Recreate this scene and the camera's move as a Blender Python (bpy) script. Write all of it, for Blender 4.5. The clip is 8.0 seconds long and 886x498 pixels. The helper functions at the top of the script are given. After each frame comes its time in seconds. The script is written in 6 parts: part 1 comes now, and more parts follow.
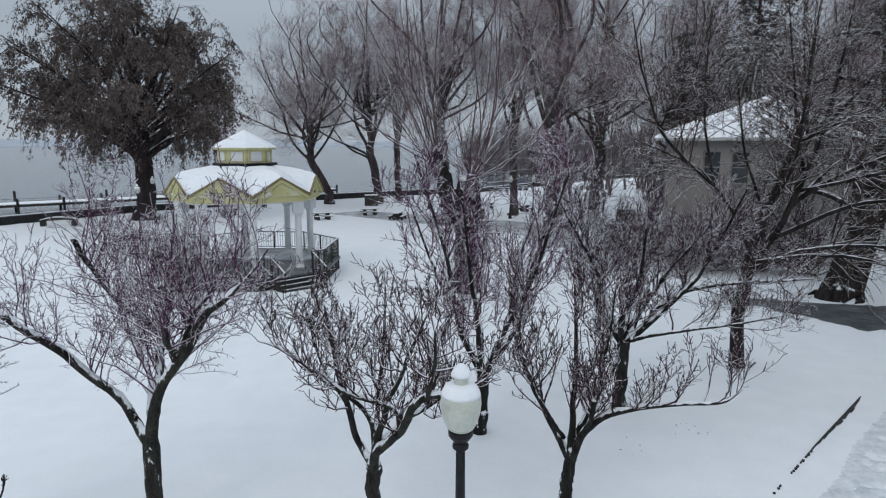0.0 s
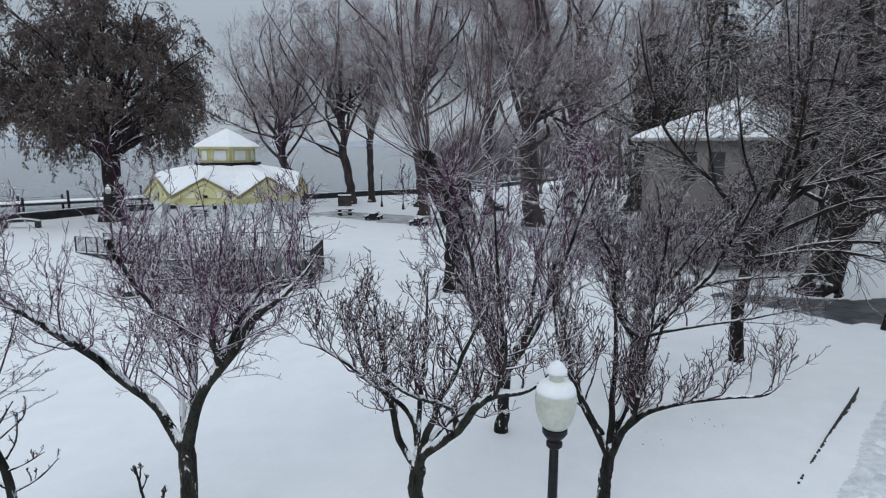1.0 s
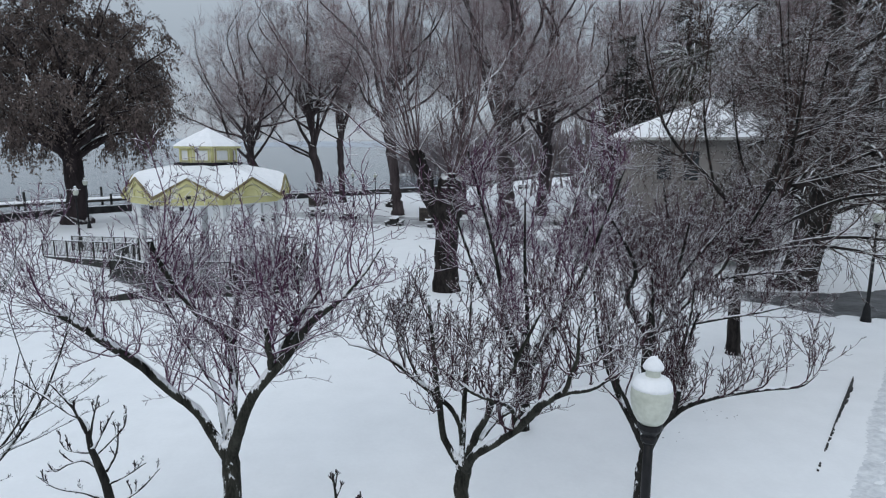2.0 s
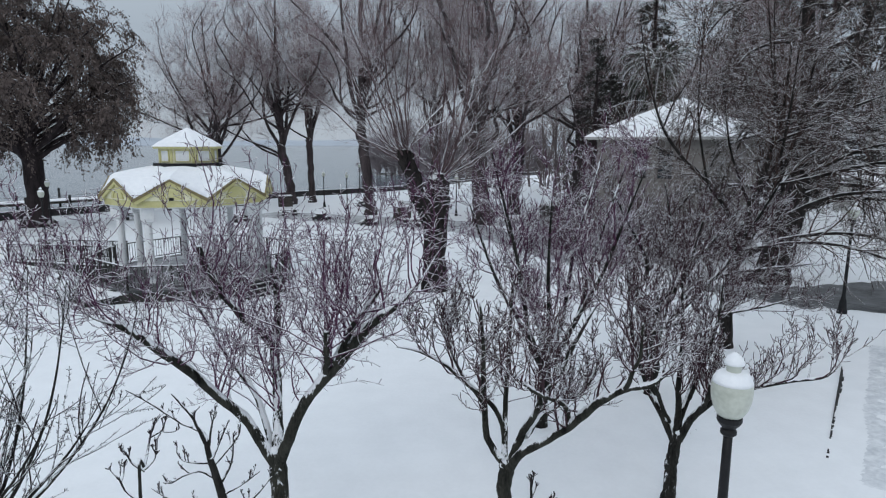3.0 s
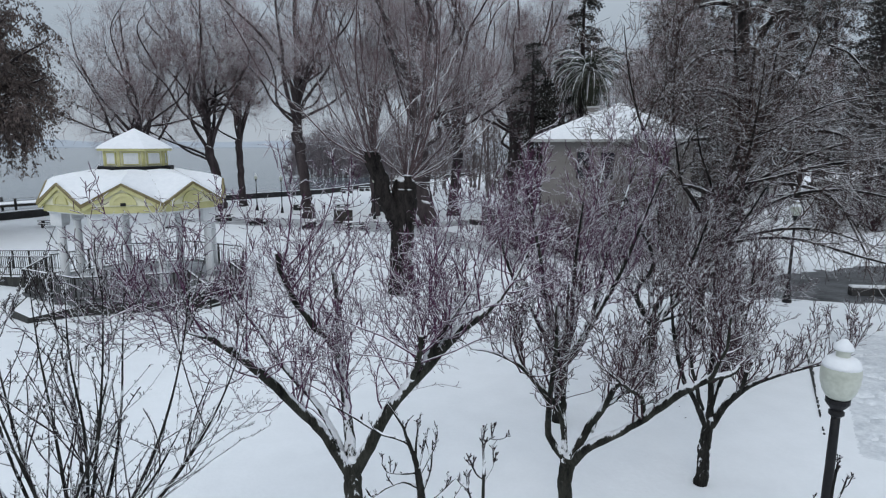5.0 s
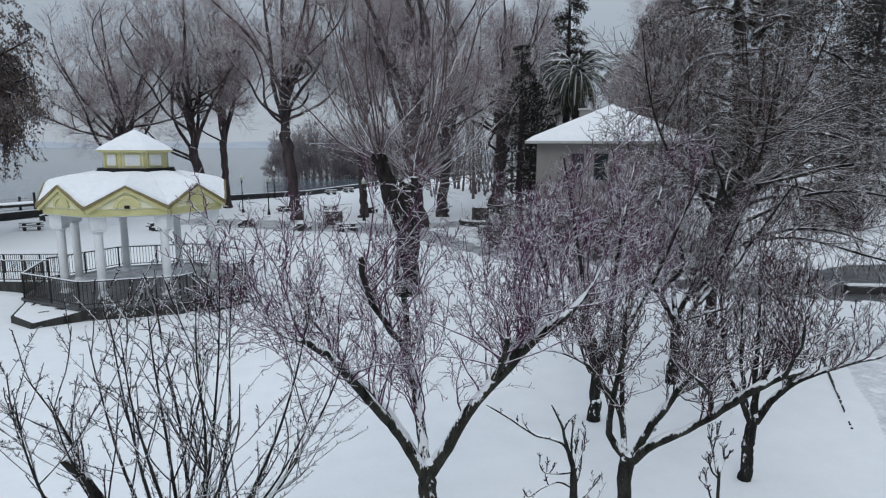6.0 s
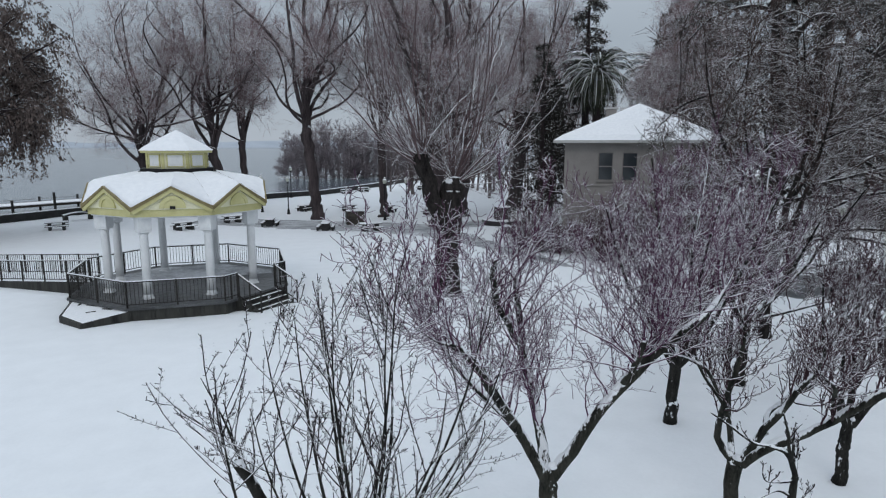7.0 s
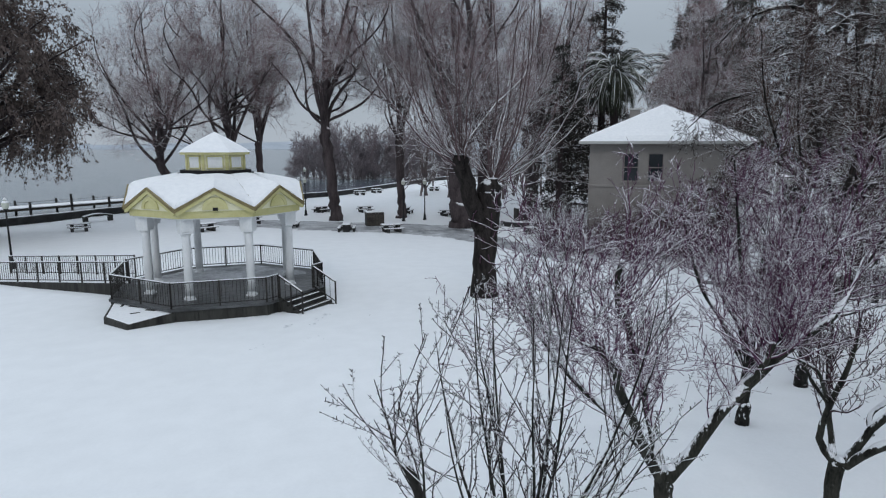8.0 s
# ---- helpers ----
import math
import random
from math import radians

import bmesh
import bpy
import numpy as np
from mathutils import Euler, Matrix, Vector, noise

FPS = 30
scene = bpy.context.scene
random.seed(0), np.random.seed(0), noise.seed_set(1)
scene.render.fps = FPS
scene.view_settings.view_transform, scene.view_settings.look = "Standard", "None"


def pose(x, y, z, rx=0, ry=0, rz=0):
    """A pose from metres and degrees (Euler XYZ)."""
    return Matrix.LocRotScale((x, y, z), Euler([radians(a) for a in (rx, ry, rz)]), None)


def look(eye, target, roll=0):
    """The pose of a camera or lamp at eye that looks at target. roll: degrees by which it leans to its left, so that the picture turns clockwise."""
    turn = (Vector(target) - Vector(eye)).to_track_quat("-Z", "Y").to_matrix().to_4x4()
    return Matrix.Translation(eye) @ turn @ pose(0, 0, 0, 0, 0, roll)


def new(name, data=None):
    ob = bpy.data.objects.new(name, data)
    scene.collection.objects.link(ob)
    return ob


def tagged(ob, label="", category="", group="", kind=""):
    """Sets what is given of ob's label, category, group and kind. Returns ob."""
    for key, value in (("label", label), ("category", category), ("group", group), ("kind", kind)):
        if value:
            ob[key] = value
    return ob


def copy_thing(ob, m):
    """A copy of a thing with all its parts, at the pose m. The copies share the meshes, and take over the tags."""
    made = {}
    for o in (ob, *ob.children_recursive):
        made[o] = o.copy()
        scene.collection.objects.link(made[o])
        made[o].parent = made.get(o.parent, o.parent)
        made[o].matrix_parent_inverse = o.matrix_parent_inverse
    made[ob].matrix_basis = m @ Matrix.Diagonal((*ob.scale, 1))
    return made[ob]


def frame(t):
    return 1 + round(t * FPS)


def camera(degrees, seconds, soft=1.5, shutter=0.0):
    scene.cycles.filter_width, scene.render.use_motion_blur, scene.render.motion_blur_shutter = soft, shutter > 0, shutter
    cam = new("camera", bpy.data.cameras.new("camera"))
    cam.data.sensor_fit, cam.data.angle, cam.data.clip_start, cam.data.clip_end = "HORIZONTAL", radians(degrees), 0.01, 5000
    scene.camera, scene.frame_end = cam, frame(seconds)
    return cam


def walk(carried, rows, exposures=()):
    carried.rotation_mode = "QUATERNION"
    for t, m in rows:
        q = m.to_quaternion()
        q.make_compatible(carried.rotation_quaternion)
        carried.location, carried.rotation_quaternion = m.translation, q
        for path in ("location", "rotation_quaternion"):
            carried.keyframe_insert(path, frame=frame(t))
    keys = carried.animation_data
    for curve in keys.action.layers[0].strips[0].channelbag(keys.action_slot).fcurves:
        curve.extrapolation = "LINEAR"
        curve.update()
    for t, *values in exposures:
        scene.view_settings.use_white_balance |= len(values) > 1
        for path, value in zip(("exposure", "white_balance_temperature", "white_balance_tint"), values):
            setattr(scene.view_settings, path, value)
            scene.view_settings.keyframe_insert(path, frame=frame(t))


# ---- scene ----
cam = camera(72.6, 8.0, soft=1.2)
PATH = [
    (0, (0.484, 0.123, 6.819), (0.393, 2.092, 6.478), 0.1),
    (0.5, (-0.094, 0.152, 6.802), (-0.125, 2.122, 6.461), 0.1),
    (1, (-0.675, 0.183, 6.767), (-0.652, 2.154, 6.427), 0.2),
    (1.5, (-1.27, 0.233, 6.731), (-1.187, 2.202, 6.392), 0.2),
    (3, (-3.052, 0.306, 6.804), (-2.786, 2.258, 6.46), 0.1),
    (3.5, (-3.593, 0.372, 6.806), (-3.264, 2.315, 6.464), 0.1),
    (4, (-4.122, 0.451, 6.803), (-3.725, 2.382, 6.462), 0.3),
    (4.5, (-4.588, 0.576, 6.799), (-4.13, 2.493, 6.459), 0.2),
    (6, (-6.382, 1.007, 6.832), (-5.789, 2.888, 6.498), 0.2),
    (6.5, (-7.118, 1.263, 6.843), (-6.533, 3.146, 6.507), 0.2),
    (7, (-7.865, 1.521, 6.869), (-7.291, 3.407, 6.532), 0.1),
    (7.5, (-8.609, 1.74, 6.894), (-8.042, 3.628, 6.557), 0.1),
    (8, (-9.333, 1.928, 6.883), (-8.771, 3.819, 6.549), 0.0),
]
walk(cam, [(t, look(eye, target, roll)) for t, eye, target, roll in PATH], [(0.0, 0.06, 6500, 10.9), (1.5, 0.11, 6500, 10.9), (4.5, 0.14, 6500, 10.9), (6.5, 0.07, 6500, 10.9), (8.0, 0.04, 6500, 10.9)])

# ---- overcast winter sky ----
SKY_STRENGTH, SUN_STRENGTH = 1.0, 0.5


def make_world():
    world = bpy.data.worlds.new("overcast_sky")
    scene.world = world
    world.use_nodes = True
    nt = world.node_tree
    nt.nodes.clear()
    out = nt.nodes.new("ShaderNodeOutputWorld")
    bg = nt.nodes.new("ShaderNodeBackground")
    sky = nt.nodes.new("ShaderNodeTexSky")
    sky.sky_type = "NISHITA"
    sky.sun_disc = False
    sky.sun_elevation, sky.sun_rotation = radians(32), radians(150)
    dim = nt.nodes.new("ShaderNodeVectorMath")
    dim.operation = "SCALE"
    dim.inputs["Scale"].default_value = 0.05
    nt.links.new(sky.outputs[0], dim.inputs[0])
    # cloud deck: brighter overhead than at the horizon
    co = nt.nodes.new("ShaderNodeTexCoord")
    sep = nt.nodes.new("ShaderNodeSeparateXYZ")
    nt.links.new(co.outputs["Generated"], sep.inputs[0])
    ramp = nt.nodes.new("ShaderNodeValToRGB")
    e = ramp.color_ramp.elements
    e[0].position, e[0].color = 0.0, (0.42, 0.48, 0.55, 1)
    e[1].position, e[1].color = 0.75, (0.82, 0.925, 1.035, 1)
    mid = e.new(0.16)
    mid.color = (0.36, 0.42, 0.48, 1)
    nt.links.new(sep.outputs["Z"], ramp.inputs[0])
    cloud = nt.nodes.new("ShaderNodeTexNoise")
    cloud.inputs["Scale"].default_value = 2.2
    cloud.inputs["Detail"].default_value = 4
    nt.links.new(co.outputs["Generated"], cloud.inputs["Vector"])
    vary = nt.nodes.new("ShaderNodeMapRange")
    vary.inputs["To Min"].default_value, vary.inputs["To Max"].default_value = 0.88, 1.12
    nt.links.new(cloud.outputs[0], vary.inputs["Value"])
    tint = nt.nodes.new("ShaderNodeVectorMath")
    tint.operation = "SCALE"
    nt.links.new(ramp.outputs[0], tint.inputs[0])
    nt.links.new(vary.outputs[0], tint.inputs["Scale"])
    mix = nt.nodes.new("ShaderNodeMix")
    mix.data_type = "RGBA"
    mix.inputs[0].default_value = 0.9
    nt.links.new(dim.outputs[0], mix.inputs[6])
    nt.links.new(tint.outputs[0], mix.inputs[7])
    nt.links.new(mix.outputs[2], bg.inputs["Color"])
    bg.inputs["Strength"].default_value = SKY_STRENGTH
    nt.links.new(bg.outputs[0], out.inputs[0])


make_world()
sun = new("sun", bpy.data.lights.new("sun", "SUN"))
sun.data.energy, sun.data.angle, sun.data.color = SUN_STRENGTH, radians(25), (1.0, 0.98, 0.95)
sun.matrix_world = look((-20, -30, 36), (0, 10, 0))


# ---- materials ----
def surface(name, dark, light, scale=4.0, rough=0.8, bump=0.3, fine=6.0, metallic=0.0, snow=None, vary=0.0, spec=0.4, stretch=(1, 1, 1), fleck=False):
    """A material with colour variation at two scales and relief; snow: (lowest upward slope that holds it, patchiness); fleck: snow caught in small flecks."""
    m = bpy.data.materials.new(name)
    m.use_nodes = True
    nt = m.node_tree
    b = nt.nodes["Principled BSDF"]
    link = nt.links.new
    co = nt.nodes.new("ShaderNodeTexCoord")
    mp = nt.nodes.new("ShaderNodeMapping")
    mp.inputs["Scale"].default_value = stretch
    link(co.outputs["Object"], mp.inputs["Vector"])
    n1 = nt.nodes.new("ShaderNodeTexNoise")
    n1.inputs["Scale"].default_value, n1.inputs["Detail"].default_value = scale, 4
    n2 = nt.nodes.new("ShaderNodeTexNoise")
    n2.inputs["Scale"].default_value, n2.inputs["Detail"].default_value = scale * fine, 3
    link(mp.outputs[0], n1.inputs["Vector"])
    link(mp.outputs[0], n2.inputs["Vector"])
    add = nt.nodes.new("ShaderNodeMath")
    add.operation = "MULTIPLY_ADD"
    link(n2.outputs[0], add.inputs[0])
    add.inputs[1].default_value = 0.5
    link(n1.outputs[0], add.inputs[2])
    ramp = nt.nodes.new("ShaderNodeMapRange")
    ramp.inputs["From Min"].default_value, ramp.inputs["From Max"].default_value = 0.5, 1.0
    link(add.outputs[0], ramp.inputs["Value"])
    mix = nt.nodes.new("ShaderNodeMix")
    mix.data_type = "RGBA"
    mix.inputs[6].default_value, mix.inputs[7].default_value = (*dark, 1), (*light, 1)
    link(ramp.outputs[0], mix.inputs[0])
    colour = mix.outputs[2]
    if vary:
        info = nt.nodes.new("ShaderNodeObjectInfo")
        span = nt.nodes.new("ShaderNodeMapRange")
        span.inputs["To Min"].default_value, span.inputs["To Max"].default_value = 1 - vary, 1 + vary
        link(info.outputs["Random"], span.inputs["Value"])
        sc = nt.nodes.new("ShaderNodeVectorMath")
        sc.operation = "SCALE"
        link(colour, sc.inputs[0])
        link(span.outputs[0], sc.inputs["Scale"])
        colour = sc.outputs[0]
    rough_out = None
    if snow:
        geo = nt.nodes.new("ShaderNodeNewGeometry")
        sep = nt.nodes.new("ShaderNodeSeparateXYZ")
        link(geo.outputs["Normal"], sep.inputs[0])
        drift = nt.nodes.new("ShaderNodeMath")
        drift.operation = "MULTIPLY_ADD"
        link(add.outputs[0] if fleck else n1.outputs[0], drift.inputs[0])
        drift.inputs[1].default_value = snow[1]
        link(sep.outputs["Z"], drift.inputs[2])
        cover = nt.nodes.new("ShaderNodeMapRange")
        cover.interpolation_type = "SMOOTHSTEP"
        low = snow[0] + snow[1] * (0.75 if fleck else 0.5)
        cover.inputs["From Min"].default_value, cover.inputs["From Max"].default_value = low - 0.08, low + 0.12
        link(drift.outputs[0], cover.inputs["Value"])
        lay = nt.nodes.new("ShaderNodeMix")
        lay.data_type = "RGBA"
        lay.inputs[7].default_value = (0.80, 0.82, 0.85, 1)
        link(cover.outputs[0], lay.inputs[0])
        link(colour, lay.inputs[6])
        colour = lay.outputs[2]
    link(colour, b.inputs["Base Color"])
    b.inputs["Roughness"].default_value = rough
    b.inputs["Metallic"].default_value = metallic
    b.inputs["Specular IOR Level"].default_value = spec
    if bump:
        bp = nt.nodes.new("ShaderNodeBump")
        bp.inputs["Strength"].default_value = bump
        bp.inputs["Distance"].default_value = 0.3 / scale
        link(add.outputs[0], bp.inputs["Height"])
        link(bp.outputs[0], b.inputs["Normal"])
    return m


SNOW = surface("snow", (0.772, 0.796, 0.82), (0.822, 0.846, 0.87), 1.3, 0.75, 0.05, 9, spec=0.25)
SNOW_CAP = surface("snow_cap", (0.76, 0.78, 0.81), (0.84, 0.855, 0.875), 5, 0.75, 0.25, 5, spec=0.25)
WET = surface("wet_asphalt", (0.016, 0.0175, 0.02), (0.15, 0.157, 0.166), 1.1, 0.4, 0.3, 5)
SLUSH = surface("slush_path", (0.09, 0.096, 0.105), (0.60, 0.615, 0.64), 0.7, 0.45, 0.25, 7)
BARK = surface("bark_dark", (0.005, 0.005, 0.005), (0.038, 0.037, 0.033), 9, 0.95, 1.0, 5, snow=(0.42, 1.9), stretch=(1, 1, 0.3), spec=0.12, fleck=True)
BARK_MOSS = surface("bark_mossy", (0.006, 0.0062, 0.006), (0.056, 0.056, 0.046), 8, 0.95, 1.0, 5, snow=(0.36, 1.9), stretch=(1, 1, 0.3), spec=0.12, fleck=True)
BARK_OLD = surface("bark_old", (0.005, 0.0045, 0.0045), (0.044, 0.038, 0.036), 5, 0.95, 1.0, 6, snow=(0.74, 0.9), stretch=(1, 1, 0.25), spec=0.12)
TWIG = surface("twig_snowy", (0.020, 0.009, 0.012), (0.082, 0.042, 0.054), 9, 0.85, 0.0, 6, snow=(0.52, 1.3), spec=0.2, fleck=True)
TWIG_DARK = surface("twig_dark", (0.024, 0.013, 0.011), (0.078, 0.045, 0.039), 5, 0.85, 0.0, 6, snow=(0.64, 1.2), fleck=True)
TWIG_BLACK = surface("twig_black", (0.008, 0.006, 0.007), (0.036, 0.025, 0.028), 12, 0.85, 0.0, 6, snow=(0.4, 1.5), spec=0.2, fleck=True)
TWIG_RED = surface("twig_purple", (0.036, 0.012, 0.028), (0.15, 0.06, 0.118), 9, 0.85, 0.0, 6, snow=(0.47, 1.3), spec=0.2, fleck=True)
# twig colour lightened in place of distance haze; the snow comes on top
TWIG_FAR = surface("twig_far_hazed", (0.125, 0.08, 0.084), (0.29, 0.196, 0.205), 0.6, 0.9, 0.0, 6, snow=(0.45, 0.6))
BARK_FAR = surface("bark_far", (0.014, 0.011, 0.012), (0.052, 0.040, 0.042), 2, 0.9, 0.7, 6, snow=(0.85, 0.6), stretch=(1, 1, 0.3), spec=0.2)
LEAF_BROWN = surface("leaf_brown", (0.048, 0.037, 0.034), (0.172, 0.132, 0.118), 0.7, 0.8, 0.0, 9, snow=(0.9, 0.4))
LEAF_DARK = surface("needle_dark", (0.012, 0.011, 0.010), (0.04, 0.037, 0.032), 0.8, 0.8, 0.0, 9, snow=(0.74, 0.5))
LEAF_PALM = surface("palm_frond", (0.012, 0.015, 0.010), (0.05, 0.058, 0.034), 2.5, 0.7, 0.0, 8, snow=(0.95, 1.5), fleck=True)
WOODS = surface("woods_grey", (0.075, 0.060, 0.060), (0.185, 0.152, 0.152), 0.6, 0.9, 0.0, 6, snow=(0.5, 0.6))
# grey lightened towards the sky, so the thicket's colour holds the haze
THICKET = surface("thicket_hazed_grey", (0.15, 0.13, 0.142), (0.27, 0.236, 0.252), 0.3, 0.9, 0.0, 6)
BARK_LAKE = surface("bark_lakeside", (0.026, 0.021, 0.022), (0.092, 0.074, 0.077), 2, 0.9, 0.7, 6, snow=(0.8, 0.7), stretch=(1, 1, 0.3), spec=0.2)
WHIP = surface("twig_whip", (0.055, 0.037, 0.039), (0.15, 0.1, 0.105), 1.5, 0.9, 0.0, 6, snow=(0.38, 0.5))
SHRUB = surface("twig_shrub", (0.042, 0.026, 0.034), (0.13, 0.086, 0.106), 9, 0.85, 0.0, 6, snow=(0.46, 1.3), spec=0.2, fleck=True)
TRODDEN = surface("snow_trodden", (0.53, 0.56, 0.595), (0.785, 0.81, 0.835), 2.6, 0.7, 0.3, 4, spec=0.25)
YELLOW = surface("paint_yellow", (0.46, 0.43, 0.19), (0.58, 0.55, 0.29), 1.5, 0.6, 0.08, 10)
CREAM = surface("paint_cream", (0.62, 0.60, 0.41), (0.73, 0.71, 0.53), 1.5, 0.6, 0.08, 10)
OCHRE = surface("trim_ochre", (0.14, 0.112, 0.05), (0.24, 0.195, 0.09), 3, 0.6, 0.1, 8)
WHITE = surface("paint_white", (0.62, 0.64, 0.65), (0.76, 0.77, 0.78), 2.5, 0.55, 0.1, 8, stretch=(1, 1, 0.5))
CONCRETE = surface("concrete_wet", (0.005, 0.005, 0.005), (0.05, 0.05, 0.044), 2.4, 0.75, 0.3, 5, stretch=(1, 1, 0.18))
FLOORING = surface("concrete_floor", (0.016, 0.017, 0.018), (0.12, 0.125, 0.13), 0.35, 0.35, 0.15, 9)
IRON = surface("iron_black", (0.004, 0.004, 0.005), (0.014, 0.014, 0.016), 8, 0.5, 0.1, 5, spec=0.25)
RAIL = surface("rail_bronze", (0.013, 0.012, 0.011), (0.036, 0.033, 0.03), 6, 0.5, 0.1, 5, metallic=0.3)
GLOBE = surface("globe_white", (0.40, 0.42, 0.36), (0.55, 0.575, 0.51), 6, 0.3, 0.03, 4, spec=0.5)
STUCCO = surface("stucco_tan", (0.205, 0.190, 0.180), (0.275, 0.258, 0.245), 0.6, 0.9, 0.15, 30)
TRIM = surface("trim_grey", (0.36, 0.36, 0.35), (0.48, 0.48, 0.47), 2, 0.6, 0.1, 8)
FRAME = surface("window_frame_tan", (0.15, 0.138, 0.13), (0.23, 0.212, 0.2), 2, 0.6, 0.1, 8)
WOOD = surface("wood_grey", (0.025, 0.021, 0.019), (0.085, 0.074, 0.064), 4, 0.85, 0.3, 6, snow=(0.7, 0.3), stretch=(0.3, 1, 1))
STONE = surface("stone_dark", (0.012, 0.012, 0.013), (0.05, 0.05, 0.05), 1.5, 0.8, 0.5, 6)
# distance haze is painted into the hills' pale blue-grey
HILL = surface("far_hills_hazed", (0.36, 0.40, 0.45), (0.44, 0.48, 0.53), 0.01, 1.0, 0.0, 8, spec=0.0)


def water_material():
    m = bpy.data.materials.new("lake_water")
    m.use_nodes = True
    nt = m.node_tree
    b = nt.nodes["Principled BSDF"]
    b.inputs["Base Color"].default_value = (0.10, 0.125, 0.15, 1)
    b.inputs["Roughness"].default_value = 0.12
    co = nt.nodes.new("ShaderNodeTexCoord")
    n = nt.nodes.new("ShaderNodeTexNoise")
    n.inputs["Scale"].default_value, n.inputs["Detail"].default_value = 0.8, 5
    nt.links.new(co.outputs["Object"], n.inputs["Vector"])
    bp = nt.nodes.new("ShaderNodeBump")
    bp.inputs["Strength"].default_value, bp.inputs["Distance"].default_value = 0.5, 0.25
    nt.links.new(n.outputs[0], bp.inputs["Height"])
    nt.links.new(bp.outputs[0], b.inputs["Normal"])
    return m


def glass_material():
    m = bpy.data.materials.new("window_glass")
    m.use_nodes = True
    b = m.node_tree.nodes["Principled BSDF"]
    b.inputs["Base Color"].default_value = (0.02, 0.025, 0.03, 1)
    b.inputs["Roughness"].default_value = 0.06
    return m


WATER, GLASS = water_material(), glass_material()


# ---- mesh tools ----
def mesh_from(name, verts, faces, material, smooth=False):
    """A mesh from an array of corners and a list of faces (an array where all have as many corners)."""
    me = bpy.data.meshes.new(name)
    verts = np.asarray(verts, dtype=np.float32)
    me.vertices.add(len(verts))
    me.vertices.foreach_set("co", verts.ravel())
    if isinstance(faces, np.ndarray):
        totals = np.full(len(faces), faces.shape[1], dtype=np.int32)
        flat = faces.ravel().astype(np.int32)
    else:
        totals = np.array([len(f) for f in faces], dtype=np.int32)
        flat = np.array([i for f in faces for i in f], dtype=np.int32)
    me.loops.add(len(flat))
    me.loops.foreach_set("vertex_index", flat)
    me.polygons.add(len(totals))
    me.polygons.foreach_set("loop_start", np.concatenate(([0], np.cumsum(totals)[:-1])).astype(np.int32))
    me.polygons.foreach_set("loop_total", totals)
    me.polygons.foreach_set("use_smooth", np.full(len(totals), smooth))
    me.update(calc_edges=True)
    me.materials.append(material)
    return me


class Shape:
    """Collects simple solids into one mesh."""

    def __init__(self):
        self.v, self.f = [], []

    def add(self, verts, faces, m=None):
        k = len(self.v)
        self.v += [tuple(m @ Vector(p)) if m is not None else tuple(p) for p in verts]
        self.f += [tuple(i + k for i in f) for f in faces]
        return self

    def box(self, x0, y0, z0, x1, y1, z1, m=None, c=0.0):
        """A box with its long and upper edges cut by c."""
        if not c:
            v = [(x, y, z) for z in (z0, z1) for x, y in ((x0, y0), (x1, y0), (x1, y1), (x0, y1))]
            return self.add(v, [(3, 2, 1, 0), (4, 5, 6, 7), (0, 1, 5, 4), (1, 2, 6, 5), (2, 3, 7, 6), (3, 0, 4, 7)], m)
        ring = lambda d, z: [(x0 + d, y0 + c, z), (x0 + c, y0 + d, z), (x1 - c, y0 + d, z), (x1 - d, y0 + c, z), (x1 - d, y1 - c, z), (x1 - c, y1 - d, z), (x0 + c, y1 - d, z), (x0 + d, y1 - c, z)]
        v = ring(0, z0) + ring(0, z1 - c) + ring(c * 0.7, z1)
        f = [tuple(range(7, -1, -1)), tuple(range(16, 24))]
        for k in (0, 8):
            f += [(k + i, k + (i + 1) % 8, k + 8 + (i + 1) % 8, k + 8 + i) for i in range(8)]
        return self.add(v, f, m)

    def prism(self, poly, z0, z1, m=None):
        n = len(poly)
        v = [(x, y, z0) for x, y in poly] + [(x, y, z1) for x, y in poly]
        f = [tuple(range(n - 1, -1, -1)), tuple(range(n, 2 * n))] + [(i, (i + 1) % n, n + (i + 1) % n, n + i) for i in range(n)]
        return self.add(v, f, m)

    def lathe(self, profile, n=16, m=None, turn=0.0):
        """profile: (radius, z) from below to above, closed at both ends."""
        v = [(r * math.cos(turn + 2 * math.pi * i / n), r * math.sin(turn + 2 * math.pi * i / n), z) for r, z in profile for i in range(n)]
        f = [tuple(range(n - 1, -1, -1)), tuple(range((len(profile) - 1) * n, len(profile) * n))]
        for k in range(len(profile) - 1):
            f += [(k * n + i, k * n + (i + 1) % n, (k + 1) * n + (i + 1) % n, (k + 1) * n + i) for i in range(n)]
        return self.add(v, f, m)

    def bar(self, a, b, w, h=None, m=None):
        """A square bar from a to b."""
        a, b = Vector(a), Vector(b)
        h = h or w
        d = (b - a).normalized()
        s = d.cross(Vector((0, 0, 1)))
        s = s.normalized() if s.length > 1e-4 else Vector((1, 0, 0))
        u = s.cross(d)
        o = [s * i * w / 2 + u * j * h / 2 for i, j in ((-1, -1), (1, -1), (1, 1), (-1, 1))]
        return self.add([a + q for q in o] + [b + q for q in o], [(3, 2, 1, 0), (4, 5, 6, 7), (0, 1, 5, 4), (1, 2, 6, 5), (2, 3, 7, 6), (3, 0, 4, 7)], m)

    def mesh(self, name, material, smooth=False):
        me = mesh_from(name, self.v, self.f, material, smooth)
        bm = bmesh.new()
        bm.from_mesh(me)
        bmesh.ops.recalc_face_normals(bm, faces=bm.faces)
        bm.to_mesh(me)
        bm.free()
        return me


